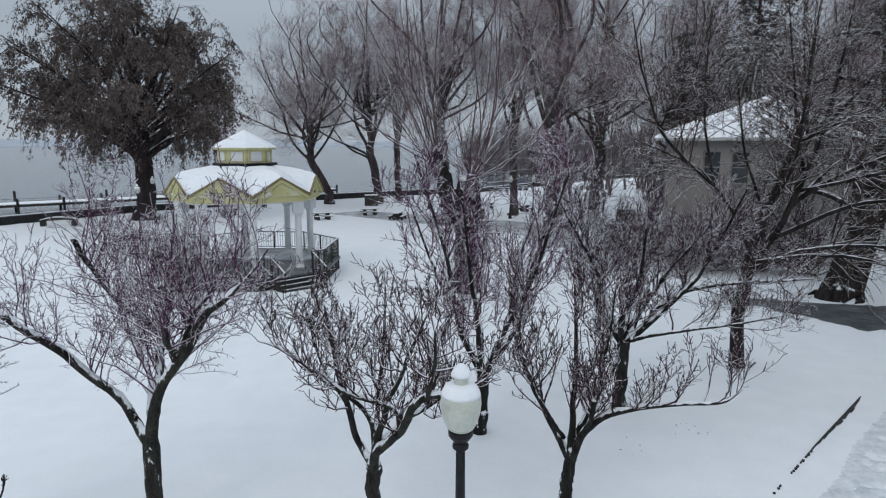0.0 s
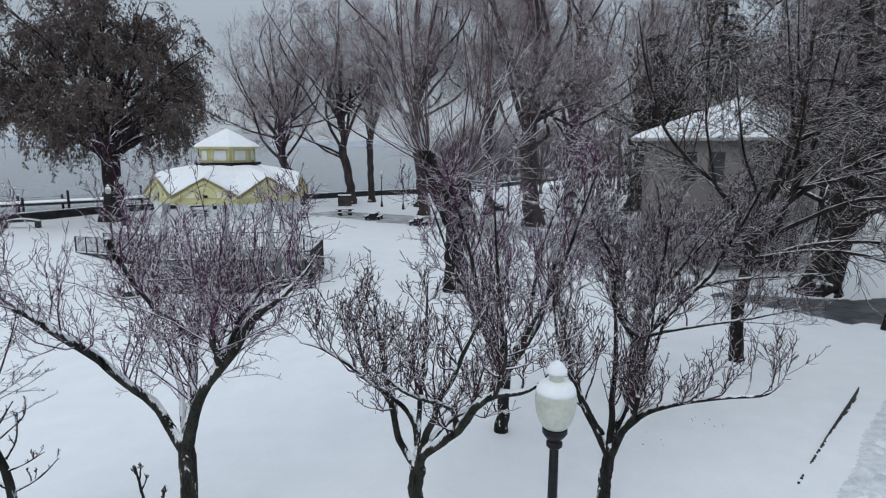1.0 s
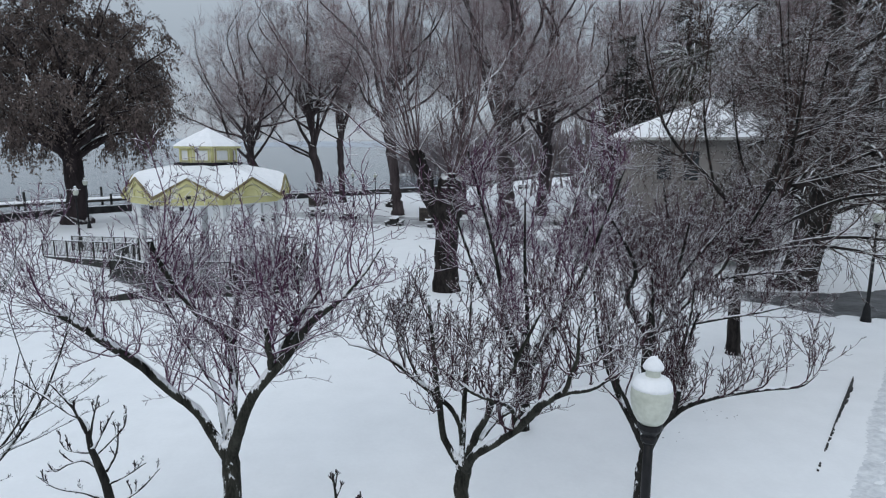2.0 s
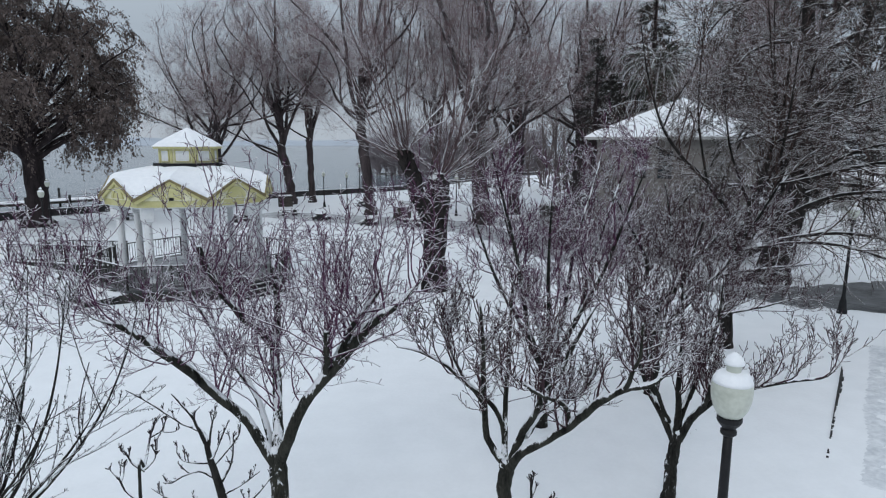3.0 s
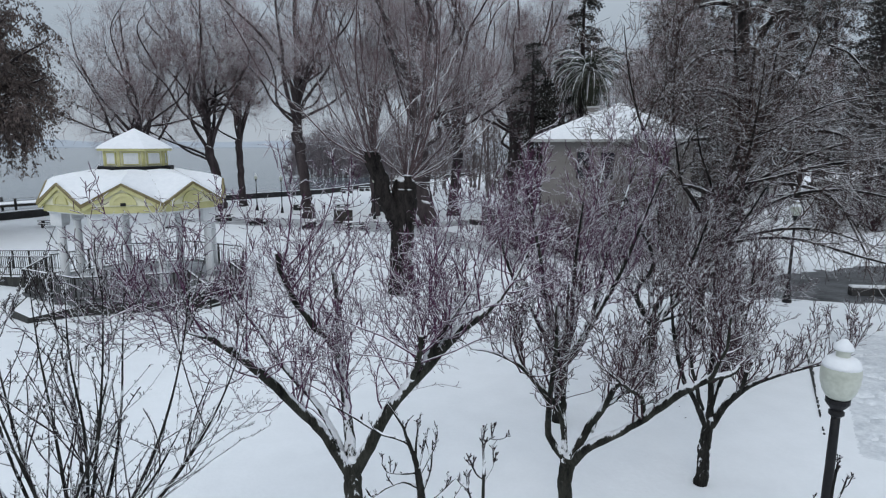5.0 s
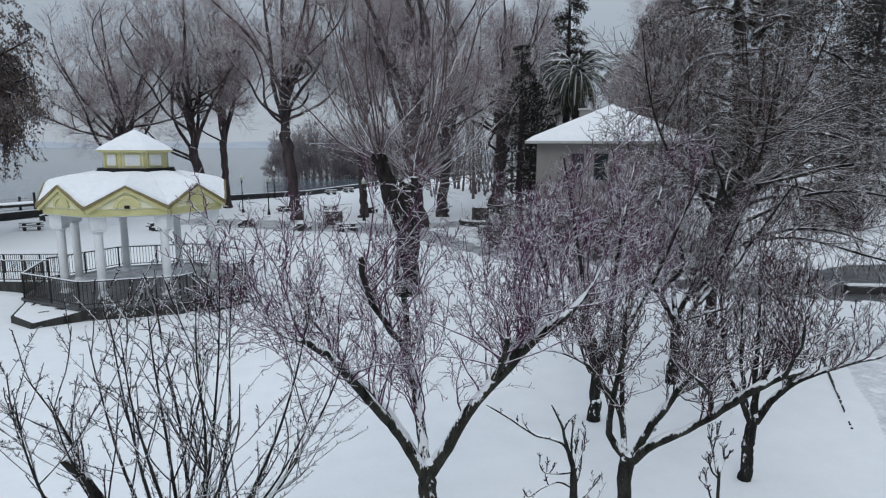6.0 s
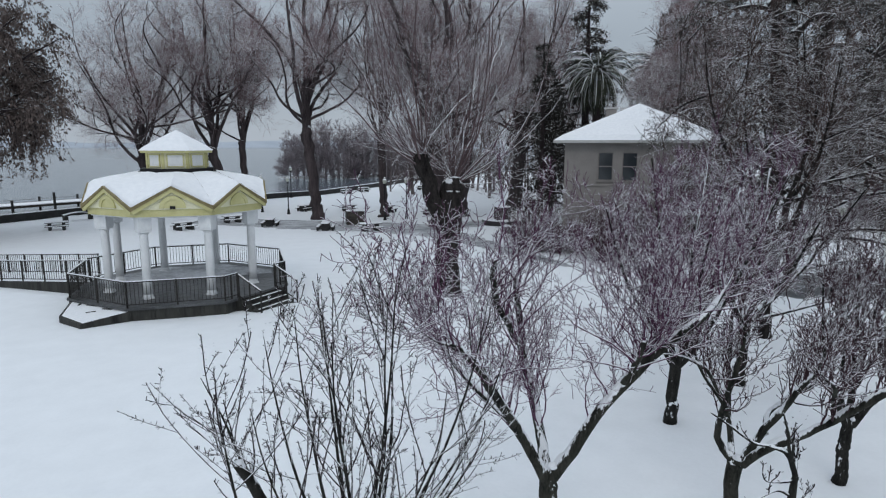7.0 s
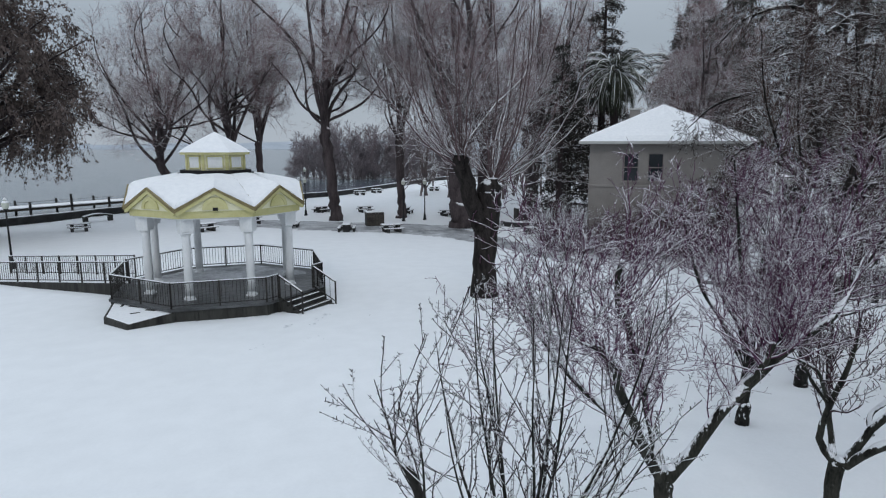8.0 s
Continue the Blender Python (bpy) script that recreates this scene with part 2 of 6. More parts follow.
def thing(name, place=None, label="", category="", group="", kind="", turn=0.0):
    ob = new(name)
    if place is not None:
        ob.matrix_basis = pose(*place, 0, 0, turn)
    return tagged(ob, label, category, group, kind)


def part(name, shape, material, parent=None, label="", smooth=False, at=None):
    """Links a shape, a mesh or (corners, faces) as one object under a thing or a part."""
    if isinstance(shape, Shape):
        shape = shape.mesh(name, material, smooth)
    elif isinstance(shape, tuple):
        shape = mesh_from(name, shape[0], shape[1], material, smooth)
    ob = new(name, shape)
    ob.parent = parent
    if at is not None:
        ob.matrix_basis = at
    return tagged(ob, label)


# ---- lie of the land ----
SHORE_X = (-300, -60, -43, -38, -26, -10, 3, 16, 28, 60, 400)
SHORE_Y = (-400, 20, 53, 68, 83, 95, 103, 121, 139, 170, 300)


def shore(x):
    return np.interp(x, SHORE_X, SHORE_Y)


def lie(x, y):
    """Height of the lawn."""
    return float(np.interp(y, (-50, 9, 12, 28, 73, 3000), (0.8, 0.8, 0.76, 0.0, -1.0, -1.0)))


def lie_all(x, y):
    base = np.interp(y, (-50, 9, 12, 28, 73, 3000), (0.8, 0.8, 0.76, 0.0, -1.0, -1.0))
    swell = 0.03 * np.sin(x * 0.31 + 1.3) * np.sin(y * 0.27) + 0.012 * np.sin(x * 0.9 + y * 0.55) * np.sin(y * 0.7 - x * 0.2)
    d = np.clip((y - shore(x)) / 1.2 + 0.2, 0, 1)
    sheet = base + swell - 3.5 * d * d * (3 - 2 * d)
    spit = np.clip(1 - np.abs(y - 172 - 0.1 * x) / 12, 0, 1) * np.clip((x + 7) / 6, 0, 1)
    return np.where(y > 145, np.maximum(sheet, -3.5 + 2.2 * np.sqrt(spit)), sheet)


def make_ground():
    xs = np.unique(np.concatenate((np.arange(-70, 60, 0.9), np.geomspace(60, 4000, 40), -np.geomspace(70, 4000, 40))))
    ys = np.unique(np.concatenate((np.arange(-14, 60, 0.8), np.arange(60, 180, 1.5), np.geomspace(180, 5000, 40), -np.geomspace(14, 3000, 25))))
    gx, gy = np.meshgrid(xs, ys)
    gz = lie_all(gx, gy)
    rng = np.random.default_rng(5)
    near = (gy < 45) & (gy > -14)
    gz = gz + near * rng.normal(0, 0.003, gz.shape)
    v = np.stack((gx, gy, gz), -1).reshape(-1, 3)
    w, h = len(xs), len(ys)
    i = (np.arange(h - 1)[:, None] * w + np.arange(w - 1)[None, :]).ravel()
    f = np.stack((i, i + 1, i + w + 1, i + w), -1)
    tagged(part("ground", (v, f), SNOW, smooth=True), "snow-covered park lawn sloping gently to the lake", "ground", kind="structure")
    xs = np.unique(np.concatenate((np.linspace(-4000, 4000, 60), np.linspace(-120, 120, 40))))
    ys = np.unique(np.concatenate((np.linspace(-600, 5000, 40), np.linspace(0, 300, 40))))
    gx, gy = np.meshgrid(xs, ys)
    v = np.stack((gx, gy, np.full(gx.shape, -1.75)), -1).reshape(-1, 3)
    w, h = len(xs), len(ys)
    i = (np.arange(h - 1)[:, None] * w + np.arange(w - 1)[None, :]).ravel()
    tagged(part("water", (v, np.stack((i, i + 1, i + w + 1, i + w), -1)), WATER), "calm grey lake under an overcast sky", "water", kind="structure")


make_ground()


def strip(name, line, half, material, label, lift=0.02, ragged=0.4, seed=1):
    """A path laid on the lawn along a line of (x, y), with uneven edges."""
    rng = np.random.default_rng(seed)
    line = np.array(line, float)
    seg = np.concatenate(([0], np.cumsum(np.hypot(*np.diff(line, axis=0).T))))
    s = np.arange(0, seg[-1], 0.5)
    c = np.stack([np.interp(s, seg, line[:, k]) for k in (0, 1)], -1)
    for _ in range(6):
        c[1:-1] = (c[:-2] + c[1:-1] * 2 + c[2:]) / 4
    t = np.gradient(c, axis=0)
    t /= np.linalg.norm(t, axis=1)[:, None]
    n = np.stack((-t[:, 1], t[:, 0]), -1)
    hw = np.interp(s, seg, np.broadcast_to(half, len(line)))
    cols = 9
    rows = []
    for k in range(cols):
        u = -1 + 2 * k / (cols - 1)
        jag = rng.normal(0, ragged, len(s)) if abs(u) == 1 else 0
        p = c + n * (hw * u + jag)[:, None]
        z = lie_all(p[:, 0], p[:, 1]) + (lift if abs(u) < 1 else -0.03)
        rows.append(np.column_stack((p, z)))
    v = np.stack(rows, 1).reshape(-1, 3)
    i = (np.arange(len(s) - 1)[:, None] * cols + np.arange(cols - 1)[None, :]).ravel()
    f = np.stack((i, i + cols, i + cols + 1, i + 1), -1)
    return tagged(part(name, (v, f), material, smooth=True), label, "path", kind="structure")


strip("path", [(-14, 69), (-5, 62.5), (3, 57), (7, 50), (8, 42), (8.8, 36), (9.4, 32.5)], [3.0, 4.2, 4.6, 2.6, 1.2, 0.8, 0.3], SLUSH, "wet asphalt path with trodden grey slush")
strip("path", [(12.2, 27.2), (13.5, 25.8), (16.5, 23.4), (21.0, 22.3), (27.5, 21.6), (40, 19)], [0.4, 1.3, 3.0, 4.6, 6.2, 7.0], WET, "dark wet asphalt path cleared of snow", seed=9, lift=0.03)
strip("path", [(3, 55.5), (10, 56), (20, 60), (34, 64)], [2.5, 2.2, 2.0, 2.0], SLUSH, "wet asphalt path with trodden grey slush", seed=4, lift=0.03)


# ---- branches ----
def unit(a):
    return a / np.maximum(np.linalg.norm(a, axis=-1, keepdims=True), 1e-9)


def curve(points, n):
    """A smooth line of n points through waypoints (x, y, z, radius): places and radii."""
    p = np.array(points, float)
    q = np.vstack((2 * p[0] - p[1], p, 2 * p[-1] - p[-2]))
    out = []
    for s in np.linspace(0, len(p) - 1.0001, n):
        i, u = int(s), s - int(s)
        a, b, c, d = q[i:i + 4]
        out.append(0.5 * (2 * b + (c - a) * u + (2 * a - 5 * b + 4 * c - d) * u * u + (3 * b - a - 3 * c + d) * u ** 3))
    out = np.array(out)
    return out[:, :3], np.maximum(out[:, 3], 0.004)


def sprout(P, R, count, span, length, angle, k, up, wander, ratio, tip, rng, shorten=0.5, droop=None, cap=1.0, rise=0.0):
    """Shoots that leave the lines P (lines, points, 3) of radius R. count: per line, a number or an array; rise: the share of low-facing shoots turned to the upper side."""
    m, n = R.shape
    count = np.broadcast_to(np.asarray(count), m).astype(int)
    own = np.repeat(np.arange(m), count)
    if len(own) == 0:
        return np.zeros((0, k, 3)), np.zeros((0, k))
    u = rng.uniform(span[0], span[1], len(own))
    s = u * (n - 1)
    i = np.minimum(s.astype(int), n - 2)
    w = (s - i)[:, None]
    at = P[own, i] * (1 - w) + P[own, i + 1] * w
    rad = R[own, i] * (1 - w[:, 0]) + R[own, i + 1] * w[:, 0]
    tan = unit(P[own, i + 1] - P[own, i])
    side = unit(np.cross(tan, rng.normal(size=tan.shape)))
    if rise:
        side = np.where(((side[:, 2] < 0) & (rng.random(len(own)) < rise))[:, None], -side, side)
    a = np.radians(rng.normal(angle, angle * 0.25, len(own)))[:, None]
    d = unit(tan * np.cos(a) + side * np.sin(a))
    size = rng.uniform(length[0], length[1], len(own)) * (1 - shorten * (u - span[0]) / max(span[1] - span[0], 1e-6))
    out = np.zeros((len(own), k, 3))
    out[:, 0] = at
    step = (size / (k - 1))[:, None]
    for j in range(1, k):
        lift = up if droop is None else up + (droop - up) * j / (k - 1)
        d = unit(d + rng.normal(0, wander, d.shape) + np.array((0, 0, lift)))
        out[:, j] = out[:, j - 1] + d * step
    r0 = np.clip(rad * ratio, tip, cap)
    rr = r0[:, None] * (1 - np.linspace(0, 1, k)) + tip * np.linspace(0, 1, k)
    return out, rr


def tubes(P, R, sides):
    """Corners and four-cornered faces of tubes round the lines P."""
    m, k, _ = P.shape
    t = unit(np.gradient(P, axis=1))
    mean = unit(P[:, -1] - P[:, 0])
    ref = np.where(np.abs(mean[:, 2:3]) > 0.8, np.array([[1.0, 0, 0]]), np.array([[0, 0, 1.0]]))[:, None, :]
    a = unit(np.cross(t, np.broadcast_to(ref, t.shape)))
    b = np.cross(t, a)
    ang = np.linspace(0, 2 * np.pi, sides, endpoint=False)
    v = P[:, :, None, :] + R[:, :, None, None] * (a[:, :, None, :] * np.cos(ang)[:, None] + b[:, :, None, :] * np.sin(ang)[:, None])
    base = (np.arange(m)[:, None, None] * k + np.arange(k - 1)[None, :, None]) * sides
    i = base + np.arange(sides)[None, None, :]
    j = base + (np.arange(sides)[None, None, :] + 1) % sides
    f = np.stack((i, i + sides, j + sides, j), -1).reshape(-1, 4)
    return v.reshape(-1, 3), f


def merge(*meshes):
    vs, fs, k = [], [], 0
    for v, f in meshes:
        vs.append(v)
        fs.append(f + k)
        k += len(v)
    return np.concatenate(vs), np.concatenate(fs)


def rough_tube(p, r, sides, rng, lump=0.08):
    """One thick limb with lumps, closed at its end."""
    v, f = tubes(p[None], r[None], sides)
    v = v.reshape(len(p), sides, 3)
    c = p[:, None, :]
    wob = rng.normal(0, lump, (len(p), sides, 1))
    wob = (wob + np.roll(wob, 1, 1) + np.roll(wob, -1, 1)) / 2
    wob[1:-1] = (wob[:-2] + wob[1:-1] + wob[2:]) / 2.2
    v = c + (v - c) * (1 + wob)
    last = (len(p) - 1) * sides
    v = np.vstack((v.reshape(-1, 3), p[-1][None] + (p[-1] - p[-2]) * 0.1))
    tipf = np.array([(last + i, len(v) - 1, last + (i + 1) % sides, last + (i + 1) % sides) for i in range(sides)])
    faces = [tuple(q) for q in f] + [(a, b, c2) for a, b, c2, _ in tipf]
    return v, faces


def snow_lines(P, R, rng, fill=0.9):
    """Ridges of snow lying on the upper side of lines that are not too steep, broken here and there."""
    t = unit(np.gradient(P, axis=1))
    rise = unit(np.array((0, 0, 1.0)) - t * t[..., 2:3])
    flat = np.clip((1.06 - np.abs(t[..., 2])) * 2.6, 0, 1)
    gap = np.clip(rng.normal(0.6, 0.5, R.shape), 0.03, 1.15)
    r = R * 0.8 * fill * flat * gap
    return P + rise * (R * 0.78)[..., None], np.maximum(r, 0.0005)


def leaves(at, size, rng, hang=0.0, ratio=0.35):
    """Loose leaves: bent four-cornered blades at the given places."""
    n = len(at)
    d = unit(rng.normal(size=(n, 3)) + np.array((0, 0, -hang)))
    s = unit(np.cross(d, rng.normal(size=(n, 3))))
    l = rng.uniform(size[0], size[1], n)[:, None]
    v = np.stack((at, at + d * l * 0.5 + s * l * ratio, at + d * l, at + d * l * 0.5 - s * l * ratio), 1).reshape(-1, 3)
    return v, np.arange(n * 4).reshape(-1, 4)


def along(P, n, rng, span=(0.1, 1.0), clump=0.0):
    """n random places on the lines P; clump: how unevenly the lines share them."""
    m, k, _ = P.shape
    weight = rng.lognormal(0.0, clump, m)
    own = rng.choice(m, n, p=weight / weight.sum())
    s = rng.uniform(span[0], span[1], n) * (k - 1.001)
    i = s.astype(int)
    w = (s - i)[:, None]
    return P[own, i] * (1 - w) + P[own, i + 1] * w


# ---- bandstand ----
GAZEBO = (-11.33, 31.5, -0.05)


def ring8(a, turn=0.0):
    """Corners of an octagon with inner radius a, one side facing -y."""
    r = a / math.cos(math.pi / 8)
    return [(r * math.cos(turn + math.pi / 8 + k * math.pi / 4 - math.pi / 2 - math.pi / 4), r * math.sin(turn + math.pi / 8 + k * math.pi / 4 - math.pi / 2 - math.pi / 4)) for k in range(8)]


def side(k):
    """Turn to the middle of side k; side 0 faces -y, side 1 to the +x of it."""
    return pose(0, 0, 0, 0, 0, 45 * k)


def make_bandstand():
    g = thing("bandstand", GAZEBO, "octagonal yellow and white bandstand with snow on its folded roof", "bandstand", turn=1.5)
    floor_z = 0.62
    part("plinth", Shape().prism(ring8(4.40), -0.5, floor_z - 0.1), CONCRETE, g, "dark damp concrete plinth")
    part("deck", Shape().prism(ring8(4.5), floor_z - 0.1, floor_z), FLOORING, g, "wet concrete deck with thin snow")
    back = [(-3.9, 0.9), (-2.2, 0.5), (-0.6, 1.0), (1.2, 0.6), (3.9, 0.8), (3.9, 1.55), (1.6, 3.9), (-1.6, 3.9), (-3.9, 1.55)]
    part("floor_slush", Shape().prism(back, floor_z + 0.004, floor_z + 0.012), SLUSH, g, "thin patchy slush on the sheltered deck")
    # plinth panels
    for k in range(8):
        for u in (-1.75, -0.9, 0.0, 0.9, 1.75):
            part("pilaster", Shape().box(u - 0.05, -4.44, -0.3, u + 0.05, -4.38, floor_z - 0.1, side(k)), CONCRETE, g)
    # columns
    shaft = Shape().lathe([(0.18, 0.2), (0.176, 0.8), (0.168, 2.6), (0.165, 2.82)], 16).mesh("shaft", WHITE, True)
    foot = Shape().box(-0.195, -0.195, 0, 0.195, 0.195, 0.08, c=0.02).lathe([(0.19, 0.08), (0.2, 0.11), (0.19, 0.15), (0.18, 0.2)], 16).mesh("foot", WHITE)
    head = Shape().lathe([(0.17, 2.70), (0.2, 2.72), (0.2, 2.76), (0.18, 2.78)], 16).box(-0.25, -0.25, 2.8, 0.25, 0.25, 2.88, c=0.012).box(-0.27, -0.27, 2.885, 0.27, 0.27, 3.5, c=0.015).mesh("head", WHITE)
    for k in range(8):
        x, y = ring8(2.98)[k]
        col = part("column", shaft, WHITE, g, "white painted column", at=pose(x, y, floor_z, 0, 0, 45 * k + 22.5))
        part("column_base", foot, WHITE, col)
        part("capital", head, WHITE, col)
    # beam, gables and roof, side by side
    a_eave, a_beam = 3.72, 3.5
    half_e, half_b = a_eave * math.tan(math.pi / 8), a_beam * math.tan(math.pi / 8)
    z_v, z_p, z_b = 4.42, 5.26, 4.08
    for k in range(8):
        m = side(k)
        s = Shape().prism([(-half_b, -a_beam), (half_b, -a_beam), (half_b - 0.09, -a_beam + 0.22), (-half_b + 0.09, -a_beam + 0.22)], z_b, z_v - 0.03, m)
        part("beam", s, YELLOW, g, "yellow painted beam")
        # gable wall
        y0, y1 = -a_eave + 0.16, -a_eave + 0.24
        tri = [(-half_e + 0.1, z_v - 0.05), (half_e - 0.1, z_v - 0.05), (0, z_p - 0.08)]
        v = [(x, y, z) for y in (y0, y1) for x, z in tri]
        gable = part("gable", Shape().add(v, [(0, 1, 2), (5, 4, 3), (0, 3, 4, 1), (1, 4, 5, 2), (2, 5, 3, 0)], m), CREAM, g, "cream boarded gable")
        s = Shape()
        for z in (4.53, 4.66, 4.79, 4.92):
            w = (half_e - 0.1) * (z_p - 0.1 - z) / (z_p - z_v)
            s.box(-w, y0 - 0.012, z, w, y0 + 0.01, z + 0.105, m)
        part("boarding", s, CREAM, gable)
        # raking boards and the round arch
        for sx in (-1, 1):
            s = Shape()
            v = []
            for y in (-a_eave + 0.03, -a_eave + 0.13):
                v += [(sx * half_e, y, z_v - 0.05), (0, y, z_p - 0.03), (0, y, z_p - 0.2), (sx * (half_e - 0.1), y, z_v - 0.2)]
            s.add(v, [(0, 1, 2, 3), (7, 6, 5, 4), (0, 4, 5, 1), (1, 5, 6, 2), (2, 6, 7, 3), (3, 7, 4, 0)], m)
            part("raking_board", s, YELLOW, gable, "yellow raking board")
            v = []
            for y in (-a_eave - 0.01, -a_eave + 0.1):
                v += [(sx * (half_e + 0.03), y, z_v - 0.02), (0, y, z_p + 0.03), (0, y, z_p - 0.04), (sx * (half_e - 0.02), y, z_v - 0.09)]
            part("drip_edge", Shape().add(v, [(0, 1, 2, 3), (7, 6, 5, 4), (0, 4, 5, 1), (1, 5, 6, 2), (2, 6, 7, 3), (3, 7, 4, 0)], m), OCHRE, gable, "dark ochre drip edge")
        s = Shape()
        n = 14
        v = []
        for y in (y0 - 0.07, y0 + 0.02):
            for r in (0.50, 0.35):
                v += [(r * math.cos(math.pi * i / n), y, 4.42 + r * math.sin(math.pi * i / n)) for i in range(n + 1)]
        q = n + 1
        f = []
        for i in range(n):
            f += [(i, i + 1, q + i + 1, q + i), (2 * q + i + 1, 2 * q + i, 3 * q + i, 3 * q + i + 1), (i, 2 * q + i, 2 * q + i + 1, i + 1), (q + i + 1, 3 * q + i + 1, 3 * q + i, q + i)]
        part("arch", s.add(v, f, m), YELLOW, gable, "raised yellow arch")
        v = [(0.36 * math.cos(math.pi * i / n), y0 - 0.03, 4.42 + 0.36 * math.sin(math.pi * i / n)) for i in range(n + 1)]
        part("tympanum", Shape().add(v, [tuple(range(n + 1))], m), YELLOW, gable)
        if k % 2 == 0:
            part("vent", Shape().box(-0.10, y0 - 0.06, 4.38, 0.10, y0 - 0.02, 4.51, m, c=0.0), IRON, gable, "dark vent hole")
        # two roof slopes with a thick cover of snow
        inner = 1.62
        hi = inner * math.tan(math.pi / 8)
        for sx in (-1, 1):
            low = [(sx * half_e, -a_eave, z_v), (0, -a_eave, z_p), (0, -inner, 5.66), (sx * hi, -inner, 5.62)]
            v = low + [(x, y - 0.02, z + 0.05) for x, y, z in low]
            order = [(0, 3, 2, 1), (4, 5, 6, 7), (0, 1, 5, 4), (1, 2, 6, 5), (2, 3, 7, 6), (3, 0, 4, 7)]
            part("roof_slope", Shape().add(v, order, m), OCHRE, g)
            nu, nv = 9, 9
            c = [Vector(p) + Vector((0, 0, 0.055)) for p in low]
            sv, sf = [], []
            for i in range(nu):
                for j in range(nv):
                    u, w = i / (nu - 1), j / (nv - 1)
                    p = c[0].lerp(c[1], u).lerp(c[3].lerp(c[2], u), w)
                    edge = min(1.0, 5 * w + 0.25)
                    p.z += 0.10 * edge + 0.05 * (1 - u) ** 2 * math.sin(math.pi * w) + 0.02 * noise.noise(p * 2.3) - (0.06 if j == 0 else 0)
                    sv.append(p)
            k0 = len(sv)
            sv += [c[0], c[1], c[2], c[3]]
            sf = [(i * nv + j, (i + 1) * nv + j, (i + 1) * nv + j + 1, i * nv + j + 1) for i in range(nu - 1) for j in range(nv - 1)]
            sf += [tuple([k0] + [i * nv for i in range(nu)] + [k0 + 1])]
            part("roof_snow", Shape().add(sv, sf, m), SNOW_CAP, g, "smooth snow on the roof", smooth=True)
    # ceiling
    part("ceiling_board", Shape().prism(ring8(3.4), 4.02, 4.08), WHITE, g)
    # cupola
    part("cupola_curb", Shape().prism(ring8(1.5), 5.5, 5.92), IRON, g, "dark curb under the cupola")
    cup = part("cupola", Shape().prism(ring8(1.20), 5.9, 6.62), CREAM, g, "cream cupola with white windows")
    for k in range(8):
        m = side(k)
        w = 1.20 * math.tan(math.pi / 8)
        s = Shape().box(-0.30, -1.235, 6.03, 0.30, -1.19, 6.50, m)
        pane = part("window", s, WHITE, cup, "white louvred cupola window")
        fr = Shape()
        for b in ((-0.35, 5.99, 0.35, 6.03), (-0.35, 6.50, 0.35, 6.55), (-0.35, 6.03, -0.30, 6.50), (0.30, 6.03, 0.35, 6.50)):
            fr.box(b[0], -1.26, b[1], b[2], -1.19, b[3], m)
        part("window_frame", fr, YELLOW, pane)
        part("corner_board", Shape().box(-w - 0.06, -1.235, 5.9, -w + 0.06, -1.15, 6.6, m), YELLOW, cup)
    part("cupola_fascia", Shape().prism(ring8(1.46), 6.60, 6.70), YELLOW, g, "yellow fascia board")
    cap = Shape()
    steps = 7
    for j in range(steps + 1):
        u = j / steps
        a = 1.52 * (1 - u) + 0.03 * u
        z = 6.70 + (0.04 if j else 0.0) + 0.86 * u ** 0.95
        cap.v += [(x * (1 + 0.012 * noise.noise(Vector((x, y, z * 3)))), y, z + 0.012 * noise.noise(Vector((x * 3, y * 3, z)))) for x, y in ring8(a)]
    cap.f = [tuple(range(7, -1, -1)), tuple(range(8 * steps, 8 * steps + 8))] + [(8 * j + i, 8 * j + (i + 1) % 8, 8 * j + 8 + (i + 1) % 8, 8 * j + 8 + i) for j in range(steps) for i in range(8)]
    part("cupola_roof", cap, SNOW_CAP, g, "eight-sided cupola roof under snow")
    # stairs on the side that faces +x, -y
    m = side(1)
    st = part("stairs", Shape().box(-1.25, -4.52, -0.3, -1.1, -4.4, floor_z, m), CONCRETE, g, "dark concrete stairs edged with snow")
    part("cheek", Shape().box(1.1, -4.52, -0.3, 1.25, -4.4, floor_z, m), CONCRETE, st)
    for j in range(4):
        y0 = -4.5 - 0.3 * j
        z = floor_z - 0.155 * (j + 0.9)
        part("step", Shape().box(-1.15, y0 - 0.32, z - 0.4, 1.15, y0, z, m), CONCRETE, st)
        part("step_snow", Shape().box(-1.05, y0 - 0.30, z, 1.05, y0 - 0.23, z + 0.02, m, c=0.008), SNOW_CAP, st)
    # sloped snowy apron at the front left
    v = [(-4.35, -3.75, -0.25), (-3.3, -5.2, -0.25), (-1.75, -4.45, -0.25), (-4.35, -1.9, -0.25)]
    top = [(-4.35, -3.75, 0.33), (-3.3, -5.2, 0.33), (-1.75, -4.45, 0.48), (-4.35, -1.9, 0.48)]
    quad = [(3, 2, 1, 0), (4, 5, 6, 7), (0, 1, 5, 4), (1, 2, 6, 5), (2, 3, 7, 6), (3, 0, 4, 7)]
    ap = part("apron", Shape().add(v + top, quad), CONCRETE, g, "sloping concrete apron covered with snow")
    lift = [(x * 0.985, y * 0.985, z + 0.004) for x, y, z in top] + [(x * 0.97, y * 0.97, z + 0.03) for x, y, z in top]
    part("apron_snow", Shape().add(lift, quad), SNOW_CAP, ap)
    q = [Vector((x * 0.97, y * 0.97, z + 0.033)) for x, y, z in top]

    def slope(u, w):
        return q[0].lerp(q[1], u).lerp(q[3].lerp(q[2], u), w)

